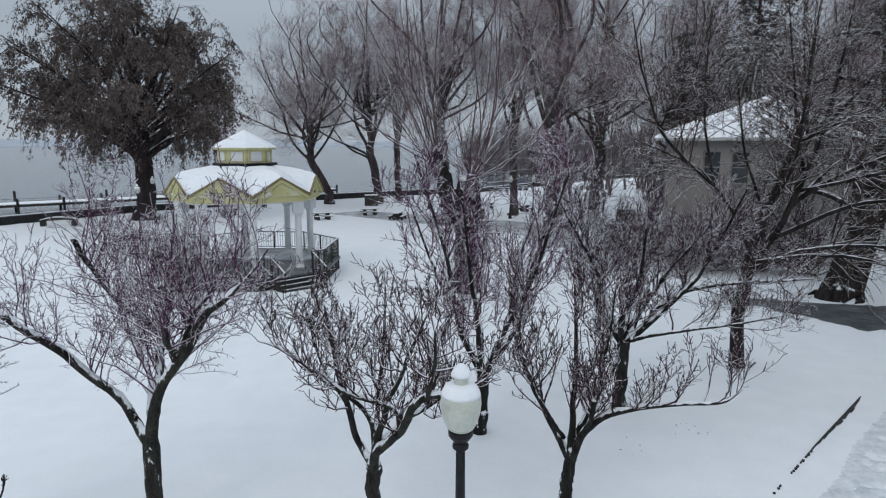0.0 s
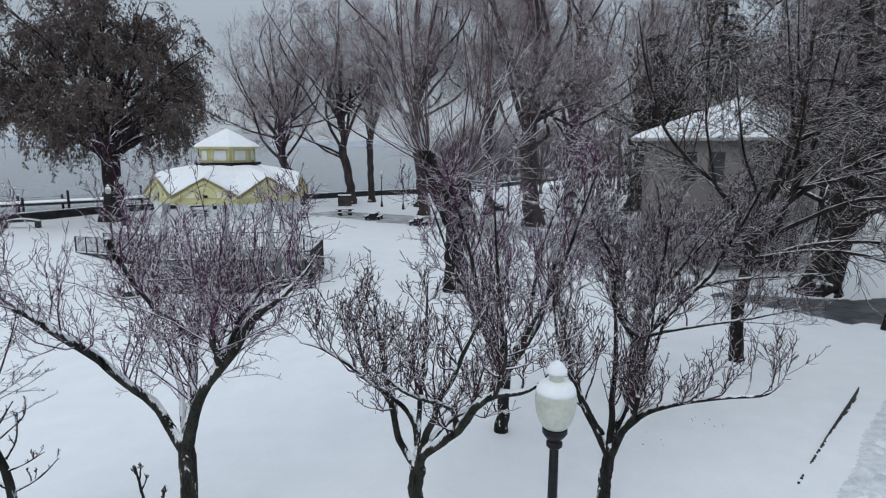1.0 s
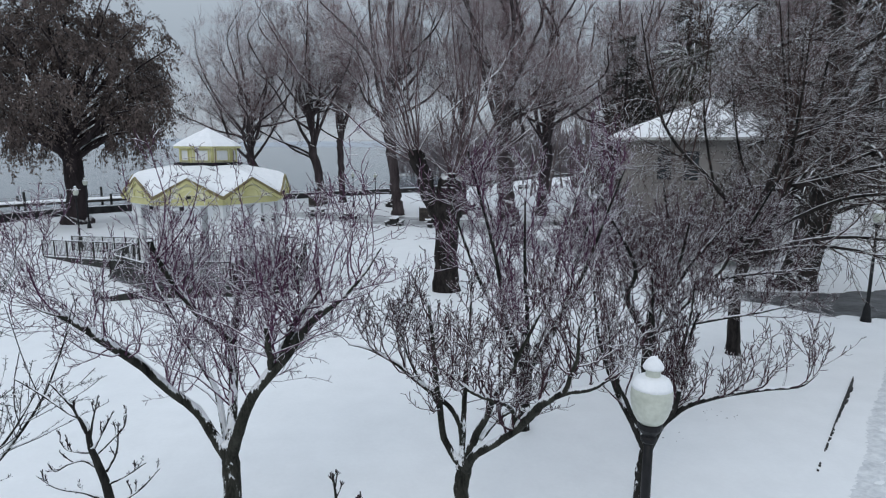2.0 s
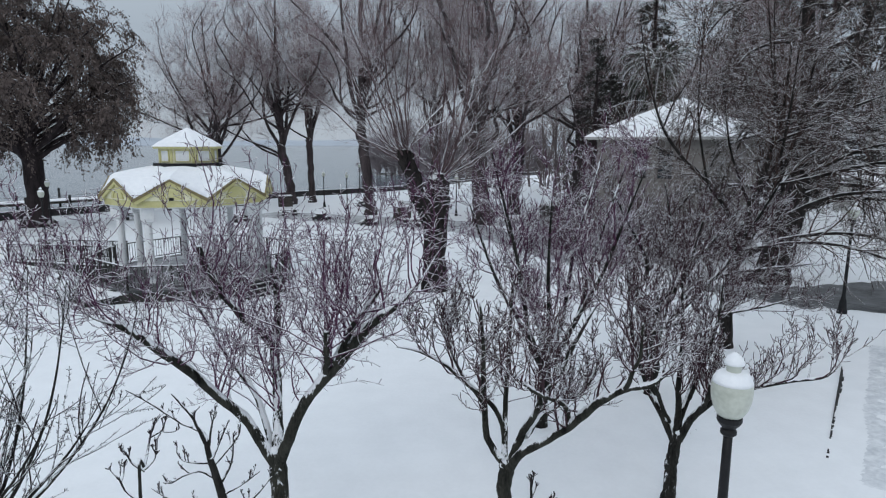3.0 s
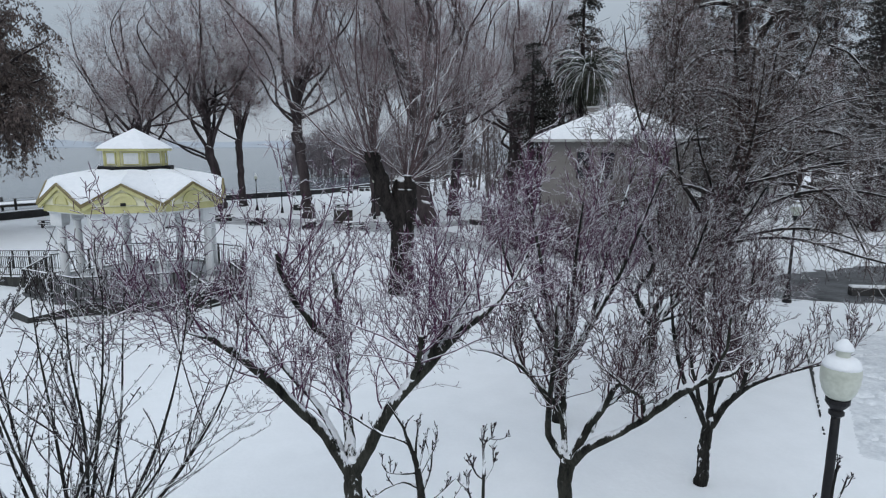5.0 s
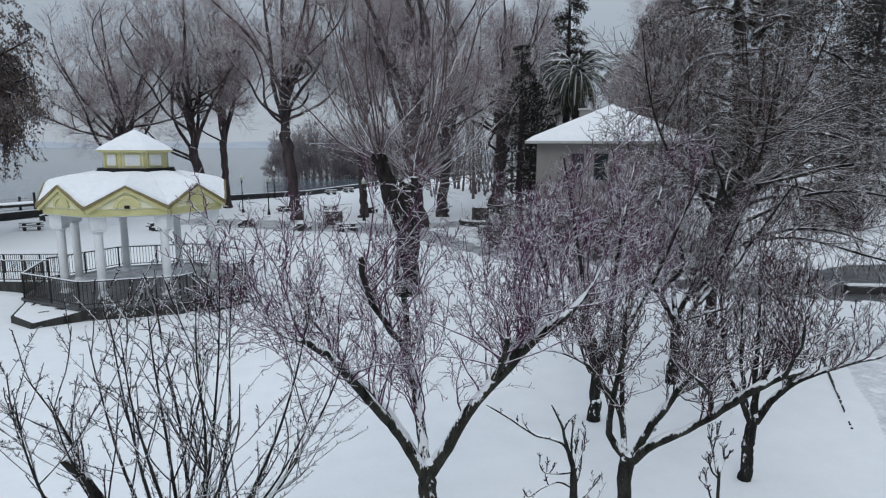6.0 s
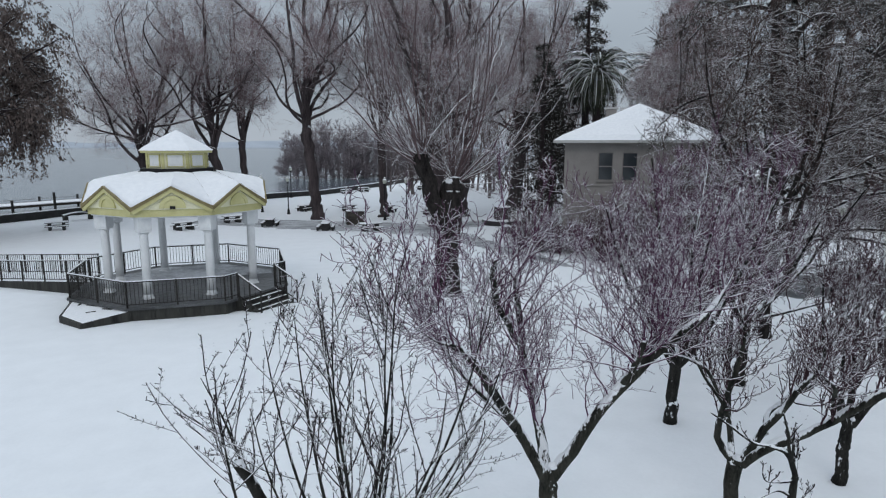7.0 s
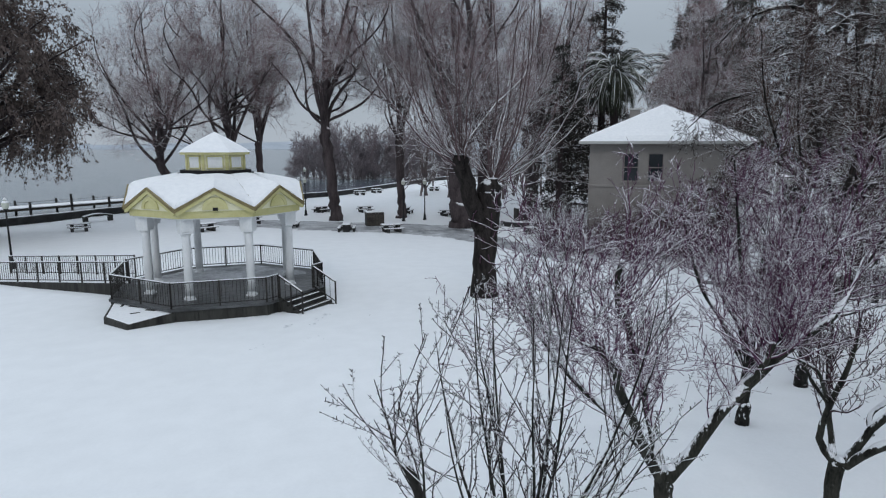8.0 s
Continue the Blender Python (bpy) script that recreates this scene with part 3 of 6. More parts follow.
    for u0, w0, u1, w1, wide in ((0.16, 0.72, 0.16, 0.9, 0.1), (0.28, 0.84, 0.46, 0.88, 0.09), (0.62, 0.8, 0.76, 0.86, 0.12), (0.5, 0.42, 0.62, 0.6, 0.05)):
        part("slot", Shape().bar(slope(u0, w0), slope(u1, w1), wide, 0.02), CONCRETE, ap, "dark slot in the snow")
    # railings: top rail, foot rail, posts and balusters
    bal = Shape().box(-0.010, -0.010, 0.1, 0.010, 0.010, 0.98).mesh("baluster", RAIL)
    post = Shape().box(-0.035, -0.035, 0, 0.035, 0.035, 1.06, c=0.01).mesh("post", RAIL)

    def railing(a, b, gap=0.14, name="railing"):
        a, b = Vector(a), Vector(b)
        s = Shape().bar(a + Vector((0, 0, 1.02)), b + Vector((0, 0, 1.02)), 0.06, 0.045).bar(a + Vector((0, 0, 0.12)), b + Vector((0, 0, 0.12)), 0.035)
        r = part(name, s, RAIL, g, "dark bronze metal railing")
        sn = Shape().bar(a + Vector((0, 0, 1.055)), b + Vector((0, 0, 1.055)), 0.055, 0.03)
        part("rail_snow", sn, SNOW_CAP, r)
        n = max(2, int((b - a).length / gap))
        for i in range(1, n):
            p = a.lerp(b, i / n)
            part("baluster", bal, RAIL, r, at=pose(*p))
        m_posts = max(2, round((b - a).length / 1.5))
        for i in range(m_posts + 1):
            p = a.lerp(b, i / m_posts)
            part("post", post, RAIL, r, at=pose(*p))

    at = {k: ((m2 := side(k)) @ Vector((-4.38 * math.tan(math.pi / 8), -4.38, floor_z)), m2 @ Vector((4.38 * math.tan(math.pi / 8), -4.38, floor_z))) for k in range(8)}
    for k in (0, 2, 3, 4, 5, 7):
        railing(*at[k])
    railing(at[7][0], Vector((-4.38, 1.05, floor_z)))
    for sx in (-1.12, 1.12):
        railing(m @ Vector((sx, -4.45, floor_z - 0.05)), m @ Vector((sx, -5.65, floor_z - 0.62)), 0.3, "stair_railing")
    a, b = at[1]
    railing(a, m @ Vector((-1.12, -4.38, floor_z)), 0.14)
    railing(m @ Vector((1.12, -4.38, floor_z)), b, 0.14)
    # ramp towards -x with railings on both edges
    a0, a1 = Vector((-4.2, 1.2, floor_z)), Vector((-4.2, 3.0, floor_z))
    b0, b1 = Vector((-12.6, 8.0, -0.15)), Vector((-11.6, 9.6, -0.15))
    quads = [(3, 2, 1, 0), (4, 5, 6, 7), (0, 1, 5, 4), (1, 2, 6, 5), (2, 3, 7, 6), (3, 0, 4, 7)]
    down = Vector((0, 0, -0.9))
    ramp = part("ramp", Shape().add([a0 + down, a1 + down, b1 + down, b0 + down, a0, a1, b1, b0], quads), CONCRETE, g, "long concrete ramp with snow")
    up = Vector((0, 0, 0.005))
    part("ramp_snow", Shape().add([p + up for p in (a0, a1, b1, b0)] + [p + Vector((0, 0, 0.05)) for p in (a0, a1, b1, b0)], quads), SNOW_CAP, ramp)
    railing(a0, b0, 0.16)
    railing(a1, b1, 0.16)
    return g


make_bandstand()


# ---- house ----
def make_house():
    h = thing("house", (12.27, 40.83, -0.3), "two-storey tan stucco house with a snowy hip roof", "house", turn=-34)
    w, d, eave = 11.5, 10.6, 7.4
    o = 0.75
    # front wall with two window openings
    wins = [(3.1, 4.75), (4.75, 4.75)]
    ww, wh, t = 1.05, 2.0, 0.25
    xs = sorted({o, w - o, *[x for x, _ in wins], *[x + ww for x, _ in wins]})
    for x0, x1 in zip(xs, xs[1:]):
        if any(abs(x0 - x) < 1e-6 for x, _ in wins):
            part("wall", Shape().box(x0, o, 0, x1, o + t, wins[0][1]), STUCCO, h)
            part("wall", Shape().box(x0, o, wins[0][1] + wh, x1, o + t, eave), STUCCO, h)
        else:
            part("wall", Shape().box(x0, o, 0, x1, o + t, eave), STUCCO, h, "tan stucco front wall")
    part("wall", Shape().box(o, o + t, 0, o + t, d - o, eave), STUCCO, h)
    part("wall", Shape().box(w - o - t, o + t, 0, w - o, d - o, eave), STUCCO, h)
    part("wall", Shape().box(o + t, d - o - t, 0, w - o - t, d - o, eave), STUCCO, h)
    part("floor_slab", Shape().box(o + t, o + t, 3.4, w - o - t, d - o - t, 3.6), TRIM, h)
    for x, z in wins:
        win = part("window", Shape().box(x + 0.07, o + 0.14, z + 0.07, x + ww - 0.07, o + 0.16, z + wh - 0.07), GLASS, h, "dark double-hung window")
        fr = Shape()
        for b in ((0, 0, ww, 0.07), (0, wh - 0.07, ww, wh), (0, 0.07, 0.07, wh - 0.07), (ww - 0.07, 0.07, ww, wh - 0.07), (0.07, wh / 2 - 0.035, ww - 0.07, wh / 2 + 0.035)):
            fr.box(x + b[0], o + 0.08, z + b[1], x + b[2], o + 0.2, z + b[3])
        part("window_frame", fr, FRAME, win)
        part("window_sill", Shape().box(x - 0.1, o - 0.1, z - 0.1, x + ww + 0.1, o + 0.1, z - 0.003, c=0.015), FRAME, win)
    part("ledge", Shape().box(o - 0.05, o - 0.07, 4.35, w - o + 0.05, o - 0.004, 4.5, c=0.02), STUCCO, h)
    part("fascia", Shape().box(0, 0, eave, w, d, eave + 0.18), TRIM, h, "grey eaves board")
    # hip roof under snow
    p = (w / 2, d / 2, 10.25)
    v = []
    n = 10
    for j in range(n + 1):
        u = j / n
        for i in range(40):
            s = i / 10
            q = [(0, 0), (w, 0), (w, d), (0, d), (0, 0)]
            a, b = q[int(s)], q[int(s) + 1]
            e = s - int(s)
            x, y = a[0] + (b[0] - a[0]) * e, a[1] + (b[1] - a[1]) * e
            z = eave + 0.18 + (p[2] - eave - 0.18) * u + (0.12 if j else 0) + 0.03 * noise.noise(Vector((x * 0.7, y * 0.7, u * 3)))
            v.append((x + (p[0] - x) * u, y + (p[1] - y) * u, z))
    f = [(40 * j + i, 40 * j + (i + 1) % 40, 40 * j + 40 + (i + 1) % 40, 40 * j + 40 + i) for j in range(n) for i in range(40)]
    part("roof", Shape().add(v, f + [tuple(range(40))]), SNOW_CAP, h, "hip roof under snow", smooth=False)
    ch = part("chimney", Shape().box(3.3, 5.6, 8.0, 4.1, 6.4, 10.0, c=0.03), STUCCO, h, "square stucco chimney")
    part("cap", Shape().box(3.2, 5.5, 10.0, 4.2, 6.5, 10.12, c=0.03), TRIM, ch)
    part("roof_vent", Shape().lathe([(0.4, 8.2), (0.4, 9.75), (0.55, 9.8), (0.5, 9.95), (0.1, 10.07)], 14, pose(4.85, 6.2, 0)), TRIM, h, "round metal roof vent with snow", smooth=False)
    return h


make_house()


def make_outbuilding(place, turn, w, d, h, label, doors):
    """A plain single-storey building: four walls, a low hip roof under snow and dark openings in its front."""
    b = thing("outbuilding", place, label, "building", "outbuildings", turn=turn)
    part("wall", Shape().box(-w / 2, 0, -0.4, w / 2, 0.2, h), TRIM, b, "pale grey painted wall")
    part("wall", Shape().box(-w / 2, 0.2, -0.4, -w / 2 + 0.2, d, h), TRIM, b)
    part("wall", Shape().box(w / 2 - 0.2, 0.2, -0.4, w / 2, d, h), TRIM, b)
    part("wall", Shape().box(-w / 2 + 0.2, d - 0.2, -0.4, w / 2 - 0.2, d, h), TRIM, b)
    e, k = 0.35, h + 0.12
    part("eaves", Shape().box(-w / 2 - e, -e, h, w / 2 + e, d + e, k), TRIM, b)
    x, y = w / 2 + e, d / 2 + e
    ridge = max(0.2, x - y)
    v = [(-x, -e, k), (x, -e, k), (x, d + e, k), (-x, d + e, k), (-x, -e, k + 0.15), (x, -e, k + 0.15), (x, d + e, k + 0.15), (-x, d + e, k + 0.15), (-ridge, d / 2, k + 0.15 + 0.28 * y), (ridge, d / 2, k + 0.15 + 0.28 * y)]
    part("roof", Shape().add(v, [(3, 2, 1, 0), (0, 1, 5, 4), (1, 2, 6, 5), (2, 3, 7, 6), (3, 0, 4, 7), (4, 5, 9, 8), (6, 7, 8, 9), (5, 6, 9), (7, 4, 8)]), SNOW_CAP, b, "low roof under smooth snow")
    for c, wide in doors:
        part("opening", Shape().box(c - wide / 2, -0.03, 0.7, c + wide / 2, -0.004, h - 0.5), GLASS, b, "dark glazed opening")


make_outbuilding((52.5, 62.5, lie(52.5, 62.5)), -43, 3.0, 3.0, 3.6, "small pale shed with snow on its roof", [(0.5, 0.9)])
make_outbuilding((68, 58, lie(68, 58)), -48, 16, 7.0, 2.9, "long low pale building with a snowy roof", [(-5.5, 2.2), (-1.5, 2.2), (3.0, 2.2), (6.3, 1.4)])


# ---- lamps ----
def make_lamp(place, height, label):
    """Post lamp with a white acorn globe; height to the top of the globe's finial."""
    lamp = thing("street_lamp", place, label, "lamp", "park lamps")
    h = height
    part("post", Shape().lathe([(0.17, -0.3), (0.17, 0.12), (0.14, 0.2), (0.11, 0.5), (0.075, 0.62), (0.06, 0.75), (0.045, h - 1.1), (0.042, h - 0.74)], 14), IRON, lamp, "black iron post", smooth=True)
    part("collar", Shape().lathe([(0.042, h - 0.78), (0.075, h - 0.75), (0.075, h - 0.72), (0.055, h - 0.70), (0.10, h - 0.645), (0.115, h - 0.62), (0.115, h - 0.58), (0.09, h - 0.56)], 18), IRON, lamp, "black flared collar", smooth=False)
    globe = part("globe", Shape().lathe([(0.1, h - 0.57), (0.122, h - 0.55), (0.155, h - 0.49), (0.18, h - 0.4), (0.188, h - 0.31), (0.182, h - 0.235), (0.162, h - 0.185), (0.12, h - 0.155), (0.074, h - 0.145), (0.066, h - 0.13), (0.066, h - 0.07), (0.088, h - 0.055), (0.085, h - 0.03), (0.03, h), (0.006, h + 0.005)], 24), GLOBE, lamp, "white acorn globe", smooth=True)
    part("snow", Shape().lathe([(0.182, h - 0.232), (0.176, h - 0.2), (0.15, h - 0.15), (0.11, h - 0.128), (0.068, h - 0.12)], 20), SNOW_CAP, globe, "ring of snow on the globe", smooth=True)
    part("snow_tip", Shape().lathe([(0.092, h - 0.05), (0.094, h - 0.03), (0.07, h + 0.015), (0.03, h + 0.055), (0.006, h + 0.065)], 16), SNOW_CAP, globe, smooth=True)
    return lamp


near_lamp = make_lamp((0.41, 5.31, 0.78), 4.03, "black post lamp with a snow-capped white globe")


def foot(x, y, dip=0.03):
    return (x, y, lie(x, y) - dip)


for x, y, h in ((15.3, 20.6, 1.07), (-4.7, 73.7, 1.1), (-3.2, 96.5, 1.2), (7.0, 63.7, 1.1), (4.6, 63.3, 1.1), (-24, 43.4, 1.05), (-7.6, 77, 1.1), (-29.3, 55.5, 1.1)):
    copy_thing(near_lamp, pose(*foot(x, y)) @ Matrix.Scale(h, 4))


# ---- furniture of the picnic ground ----
def make_table(place, turn):
    t = thing("picnic_table", place, "weathered wooden picnic table loaded with snow", "table", "picnic tables", turn=turn)
    for k in range(4):
        part("plank", Shape().box(-0.95, -0.37 + 0.19 * k, 0.72, 0.95, -0.20 + 0.19 * k, 0.77), WOOD, t)
    part("top_snow", Shape().box(-0.93, -0.36, 0.775, 0.93, 0.36, 0.85, c=0.04), SNOW_CAP, t, "thick snow on the tabletop")
    for y in (-0.78, 0.52):
        part("seat", Shape().box(-0.95, y, 0.42, 0.95, y + 0.26, 0.47), WOOD, t)
        part("seat_snow", Shape().box(-0.93, y + 0.01, 0.475, 0.93, y + 0.25, 0.53, c=0.03), SNOW_CAP, t)
    for x in (-0.55, 0.55):
        part("pedestal", Shape().box(x - 0.14, -0.3, -0.15, x + 0.14, 0.3, 0.715, c=0.02), STONE, t, "dark concrete pedestal")
        part("seat_arm", Shape().box(x - 0.1, -0.76, 0.28, x + 0.1, -0.31, 0.415), STONE, t)
        part("seat_arm", Shape().box(x - 0.1, 0.31, 0.28, x + 0.1, 0.76, 0.415), STONE, t)
        for y in (-0.66, 0.66):
            part("seat_foot", Shape().box(x - 0.1, y - 0.08, -0.15, x + 0.1, y + 0.08, 0.275), STONE, t)
    return t


table = make_table(foot(1.4, 53.9, 0.06), 8)
for x, y, a in ((-2.3, 56.0, 78), (2.5, 75.2, 8), (10.7, 67.2, 12), (6.9, 72.3, 60), (-25.8, 64.4, 15), (-7.0, 61.2, 80), (-10.6, 65.6, 20), (-2.6, 76.6, 40), (6, 102, 10), (9.5, 106, 15), (20.5, 108, 5), (-14.6, 60.5, 30)):
    copy_thing(table, pose(*foot(x, y, 0.06), 0, 0, a))


def make_bin(place):
    b = thing("bin_enclosure", place, "dark panelled litter bin enclosure topped with snow", "bin")
    part("body", Shape().box(-0.86, -0.6, -0.1, 0.86, 0.6, 1.35, c=0.03), CONCRETE, b)
    for k in range(6):
        part("slat", Shape().box(-0.83 + 0.28 * k, -0.64, 0.05, -0.59 + 0.28 * k, -0.605, 1.3), WOOD, b)
    part("snow", Shape().box(-0.84, -0.58, 1.354, 0.84, 0.58, 1.44, c=0.05), SNOW_CAP, b)


    return b


bin_a = make_bin(foot(1.0, 60.3))
copy_thing(bin_a, pose(*foot(-12.5, 78.2), 0, 0, 10))


def make_arched_bench(place, turn):
    """Low concrete bench: an arched slab on two square feet."""
    b = thing("arched_bench", place, "low arched concrete bench with snow on top", "bench", "arched benches", turn=turn)
    n = 12
    top = [(-1.45 + 2.9 * i / n, 0.62 + 0.22 * math.sin(math.pi * i / n)) for i in range(n + 1)]
    for name, lo, hi, w, m in (("slab", -0.16, 0.0, 0.3, CONCRETE), ("slab_snow", 0.004, 0.07, 0.26, SNOW_CAP)):
        v = [(x, y, z + d) for y in (-w, w) for d in (lo, hi) for x, z in top]
        q = n + 1
        f = []
        for i in range(n):
            f += [(i, i + 1, q + i + 1, q + i), (2 * q + i + 1, 2 * q + i, 3 * q + i, 3 * q + i + 1), (i + 1, i, 2 * q + i, 2 * q + i + 1), (q + i, q + i + 1, 3 * q + i + 1, 3 * q + i)]
        f += [(0, q, 3 * q, 2 * q), (n, 2 * q + n, 3 * q + n, q + n)]
        part(name, Shape().add(v, f), m, b)
    for x in (-1.25, 1.25):
        part("foot", Shape().box(x - 0.2, -0.27, -0.15, x + 0.2, 0.27, 0.5, c=0.02), CONCRETE, b)
    return b


bench_a = make_arched_bench(foot(-26.5, 74.2), 35)
copy_thing(bench_a, pose(*foot(-37.0, 53.0), 0, 0, 20))


def make_planter(place):
    p = thing("round_planter", place, "low round stone planter with a block in its middle", "planter")
    part("kerb", Shape().lathe([(2.0, -0.2), (2.0, 0.42), (1.92, 0.5), (1.65, 0.5), (1.6, 0.3)], 32), STONE, p, "dark curved stone kerb")
    part("snow", Shape().lathe([(1.64, 0.34), (1.4, 0.42), (0.8, 0.5), (0.1, 0.52)], 32), SNOW_CAP, p)
    part("rim_snow", Shape().lathe([(1.97, 0.5), (1.9, 0.56), (1.7, 0.56), (1.66, 0.502)], 32), SNOW_CAP, p)
    part("block", Shape().box(-0.72, -0.45, 0.4, 0.0, 0.45, 1.7, c=0.04), CONCRETE, p, "square stone block")
    part("block", Shape().box(0.03, -0.4, 0.4, 0.72, 0.5, 1.65, c=0.04), STONE, p)
    part("block_snow", Shape().box(-0.7, -0.4, 1.702, 0.7, 0.42, 1.78, c=0.04), SNOW_CAP, p)


make_planter(foot(14.6, 55.5))
blk = thing("stone_block", foot(12.4, 48.9), "small dark square stone block in the snow", "stone")
part("body", Shape().box(-0.4, -0.4, -0.15, 0.4, 0.4, 0.6, c=0.03), STONE, blk)
part("snow", Shape().box(-0.38, -0.38, 0.602, 0.38, 0.38, 0.67, c=0.03), SNOW_CAP, blk)
lw = thing("low_wall", (0, 0, 0), "low dark stone wall beside the wet path", "wall")
part("body", Shape().bar((19.0, 20.9, 0.42), (25.0, 18.2, 0.45), 0.4, 0.6), STONE, lw)
part("snow", Shape().bar((19.05, 20.95, 0.76), (25.0, 18.25, 0.79), 0.36, 0.07), SNOW_CAP, lw)


# ---- lake edge ----
def make_seawall():
    w = thing("seawall", (0, 0, 0), "dark low concrete seawall capped with snow", "wall", kind="structure")
    pts = [(-58, 24), (-43, 53), (-38.5, 67), (-27, 81.5), (-11, 93.5), (2, 101), (15, 119), (27, 137), (59, 168)]
    for (x0, y0), (x1, y1) in zip(pts, pts[1:]):
        a, b = Vector((x0, y0, 0)), Vector((x1, y1, 0))
        n = max(1, int((b - a).length / 6))
        for i in range(n):
            p, q = a.lerp(b, i / n), a.lerp(b, (i + 1) / n)
            zp, zq = lie(p.x, p.y), lie(q.x, q.y)
            part("wall_block", Shape().bar((p.x, p.y, zp), (q.x, q.y, zq), 0.5, 1.5), STONE, w)
            part("cap_snow", Shape().bar((p.x, p.y, zp + 0.79), (q.x, q.y, zq + 0.79), 0.46, 0.07), SNOW_CAP, w)


make_seawall()


def make_pier():
    p = thing("pier", (0, 0, 0), "long wooden pier over the lake with snow on its deck", "pier")
    a, b = Vector((-62, 72, -0.95)), Vector((-24, 105, -0.95))
    d = (b - a).normalized()
    part("deck", Shape().bar(a, b, 4.0, 0.3), WOOD, p)
    part("deck_snow", Shape().bar(a + Vector((0, 0, 0.2)), b + Vector((0, 0, 0.2)), 3.9, 0.08), SNOW_CAP, p)
    s = d.cross(Vector((0, 0, 1)))
    for i in range(11):
        q = a.lerp(b, i / 10)
        for e in (-1, 1):
            c = q + s * 2.05 * e
            part("pier_post", Shape().lathe([(0.16, -2.6), (0.16, 0.05 if (i + e) % 4 else 0.8)], 8, pose(c.x, c.y, -0.1)), STONE, p)
    for e in (-1, 1):
        part("rail", Shape().bar(a + s * 2.1 * e + Vector((0, 0, 0.6)), b + s * 2.1 * e + Vector((0, 0, 0.6)), 0.05, 0.05), WOOD, p)


make_pier()


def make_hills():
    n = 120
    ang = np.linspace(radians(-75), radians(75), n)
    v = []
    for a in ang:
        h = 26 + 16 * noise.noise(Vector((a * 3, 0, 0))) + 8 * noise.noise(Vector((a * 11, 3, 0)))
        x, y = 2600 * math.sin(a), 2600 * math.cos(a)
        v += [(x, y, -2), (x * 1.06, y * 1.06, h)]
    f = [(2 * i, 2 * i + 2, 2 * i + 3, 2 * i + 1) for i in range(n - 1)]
    tagged(part("backdrop", Shape().add(v, f), HILL), "low hills on the far shore, paled by painted haze", "hills", kind="structure")


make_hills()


# kerb and paved walk by the near lawn
def make_walk():
    k = thing("kerb", (0, 0, 0), "dark broken kerb edge between lawn and snowy walk", "kerb", kind="structure")
    rng = random.Random(8)
    a, b = Vector((5.75, 10.0, 0)), Vector((10.2, 14.75, 0))
    out = Vector((0.728, -0.685, 0))
    n = 60
    for i in range(n):
        u = i / n
        if u < 0.36:
            if rng.random() < 0.45:
                continue
            p, q, thick = a.lerp(b, u), a.lerp(b, u + rng.uniform(0.004, 0.012)), rng.uniform(0.02, 0.05)
        else:
            e = (u - 0.36) / 0.64
            p, q, thick = a.lerp(b, u - 0.004), a.lerp(b, u + 0.02), (0.02 + 0.07 * math.sin(math.pi * e ** 1.3)) * rng.uniform(0.6, 1.25)
        p, q = p + out * thick * 0.5, q + out * thick * rng.uniform(0.4, 0.6)
        part("kerb_stone", Shape().bar((p.x, p.y, lie(p.x, p.y) - 0.045), (q.x, q.y, lie(q.x, q.y) - 0.045), thick, 0.16), STONE, k)


make_walk()


def make_trodden():
    """Snow on the walk beside the kerb, pressed by footprints."""
    rng = np.random.default_rng(12)
    d = np.array((0.685, 0.728))
    n = np.array((0.728, -0.685))
    o = np.array((5.5, 9.2)) + n * 0.12
    us, vs = np.arange(0, 10.5, 0.06), np.arange(0, 3.4, 0.06)
    u, v = np.meshgrid(us, vs)
    edge = np.minimum(np.minimum(u, 10.5 - u), np.minimum(v, 3.34 - v))
    h = 0.05 * np.clip(edge / 0.5, 0, 1) + rng.normal(0, 0.0025, u.shape)
    for _ in range(150):
        cu, cv, a = rng.uniform(0.3, 10), rng.uniform(0.35, 3.1), rng.normal(0.2, 0.5)
        du, dv = u - cu, v - cv
        x, y = du * np.cos(a) + dv * np.sin(a), -du * np.sin(a) + dv * np.cos(a)
        r = (x / rng.uniform(0.13, 0.2)) ** 2 + (y / rng.uniform(0.06, 0.09)) ** 2
        h -= 0.042 * np.exp(-r * r) * np.clip(edge / 0.5, 0, 1)
    xy = o + u[..., None] * d + v[..., None] * n
    z = lie_all(xy[..., 0], xy[..., 1]) + h - 0.012
    w = len(us)
    i = (np.arange(len(vs) - 1)[:, None] * w + np.arange(w - 1)[None, :]).ravel()
    f = np.stack((i, i + w, i + w + 1, i + 1), -1)
    tagged(part("walk", (np.column_stack((xy.reshape(-1, 2), z.ravel())), f), TRODDEN, smooth=True), "snow-covered walk with trodden footprints", "path", kind="structure")


make_trodden()


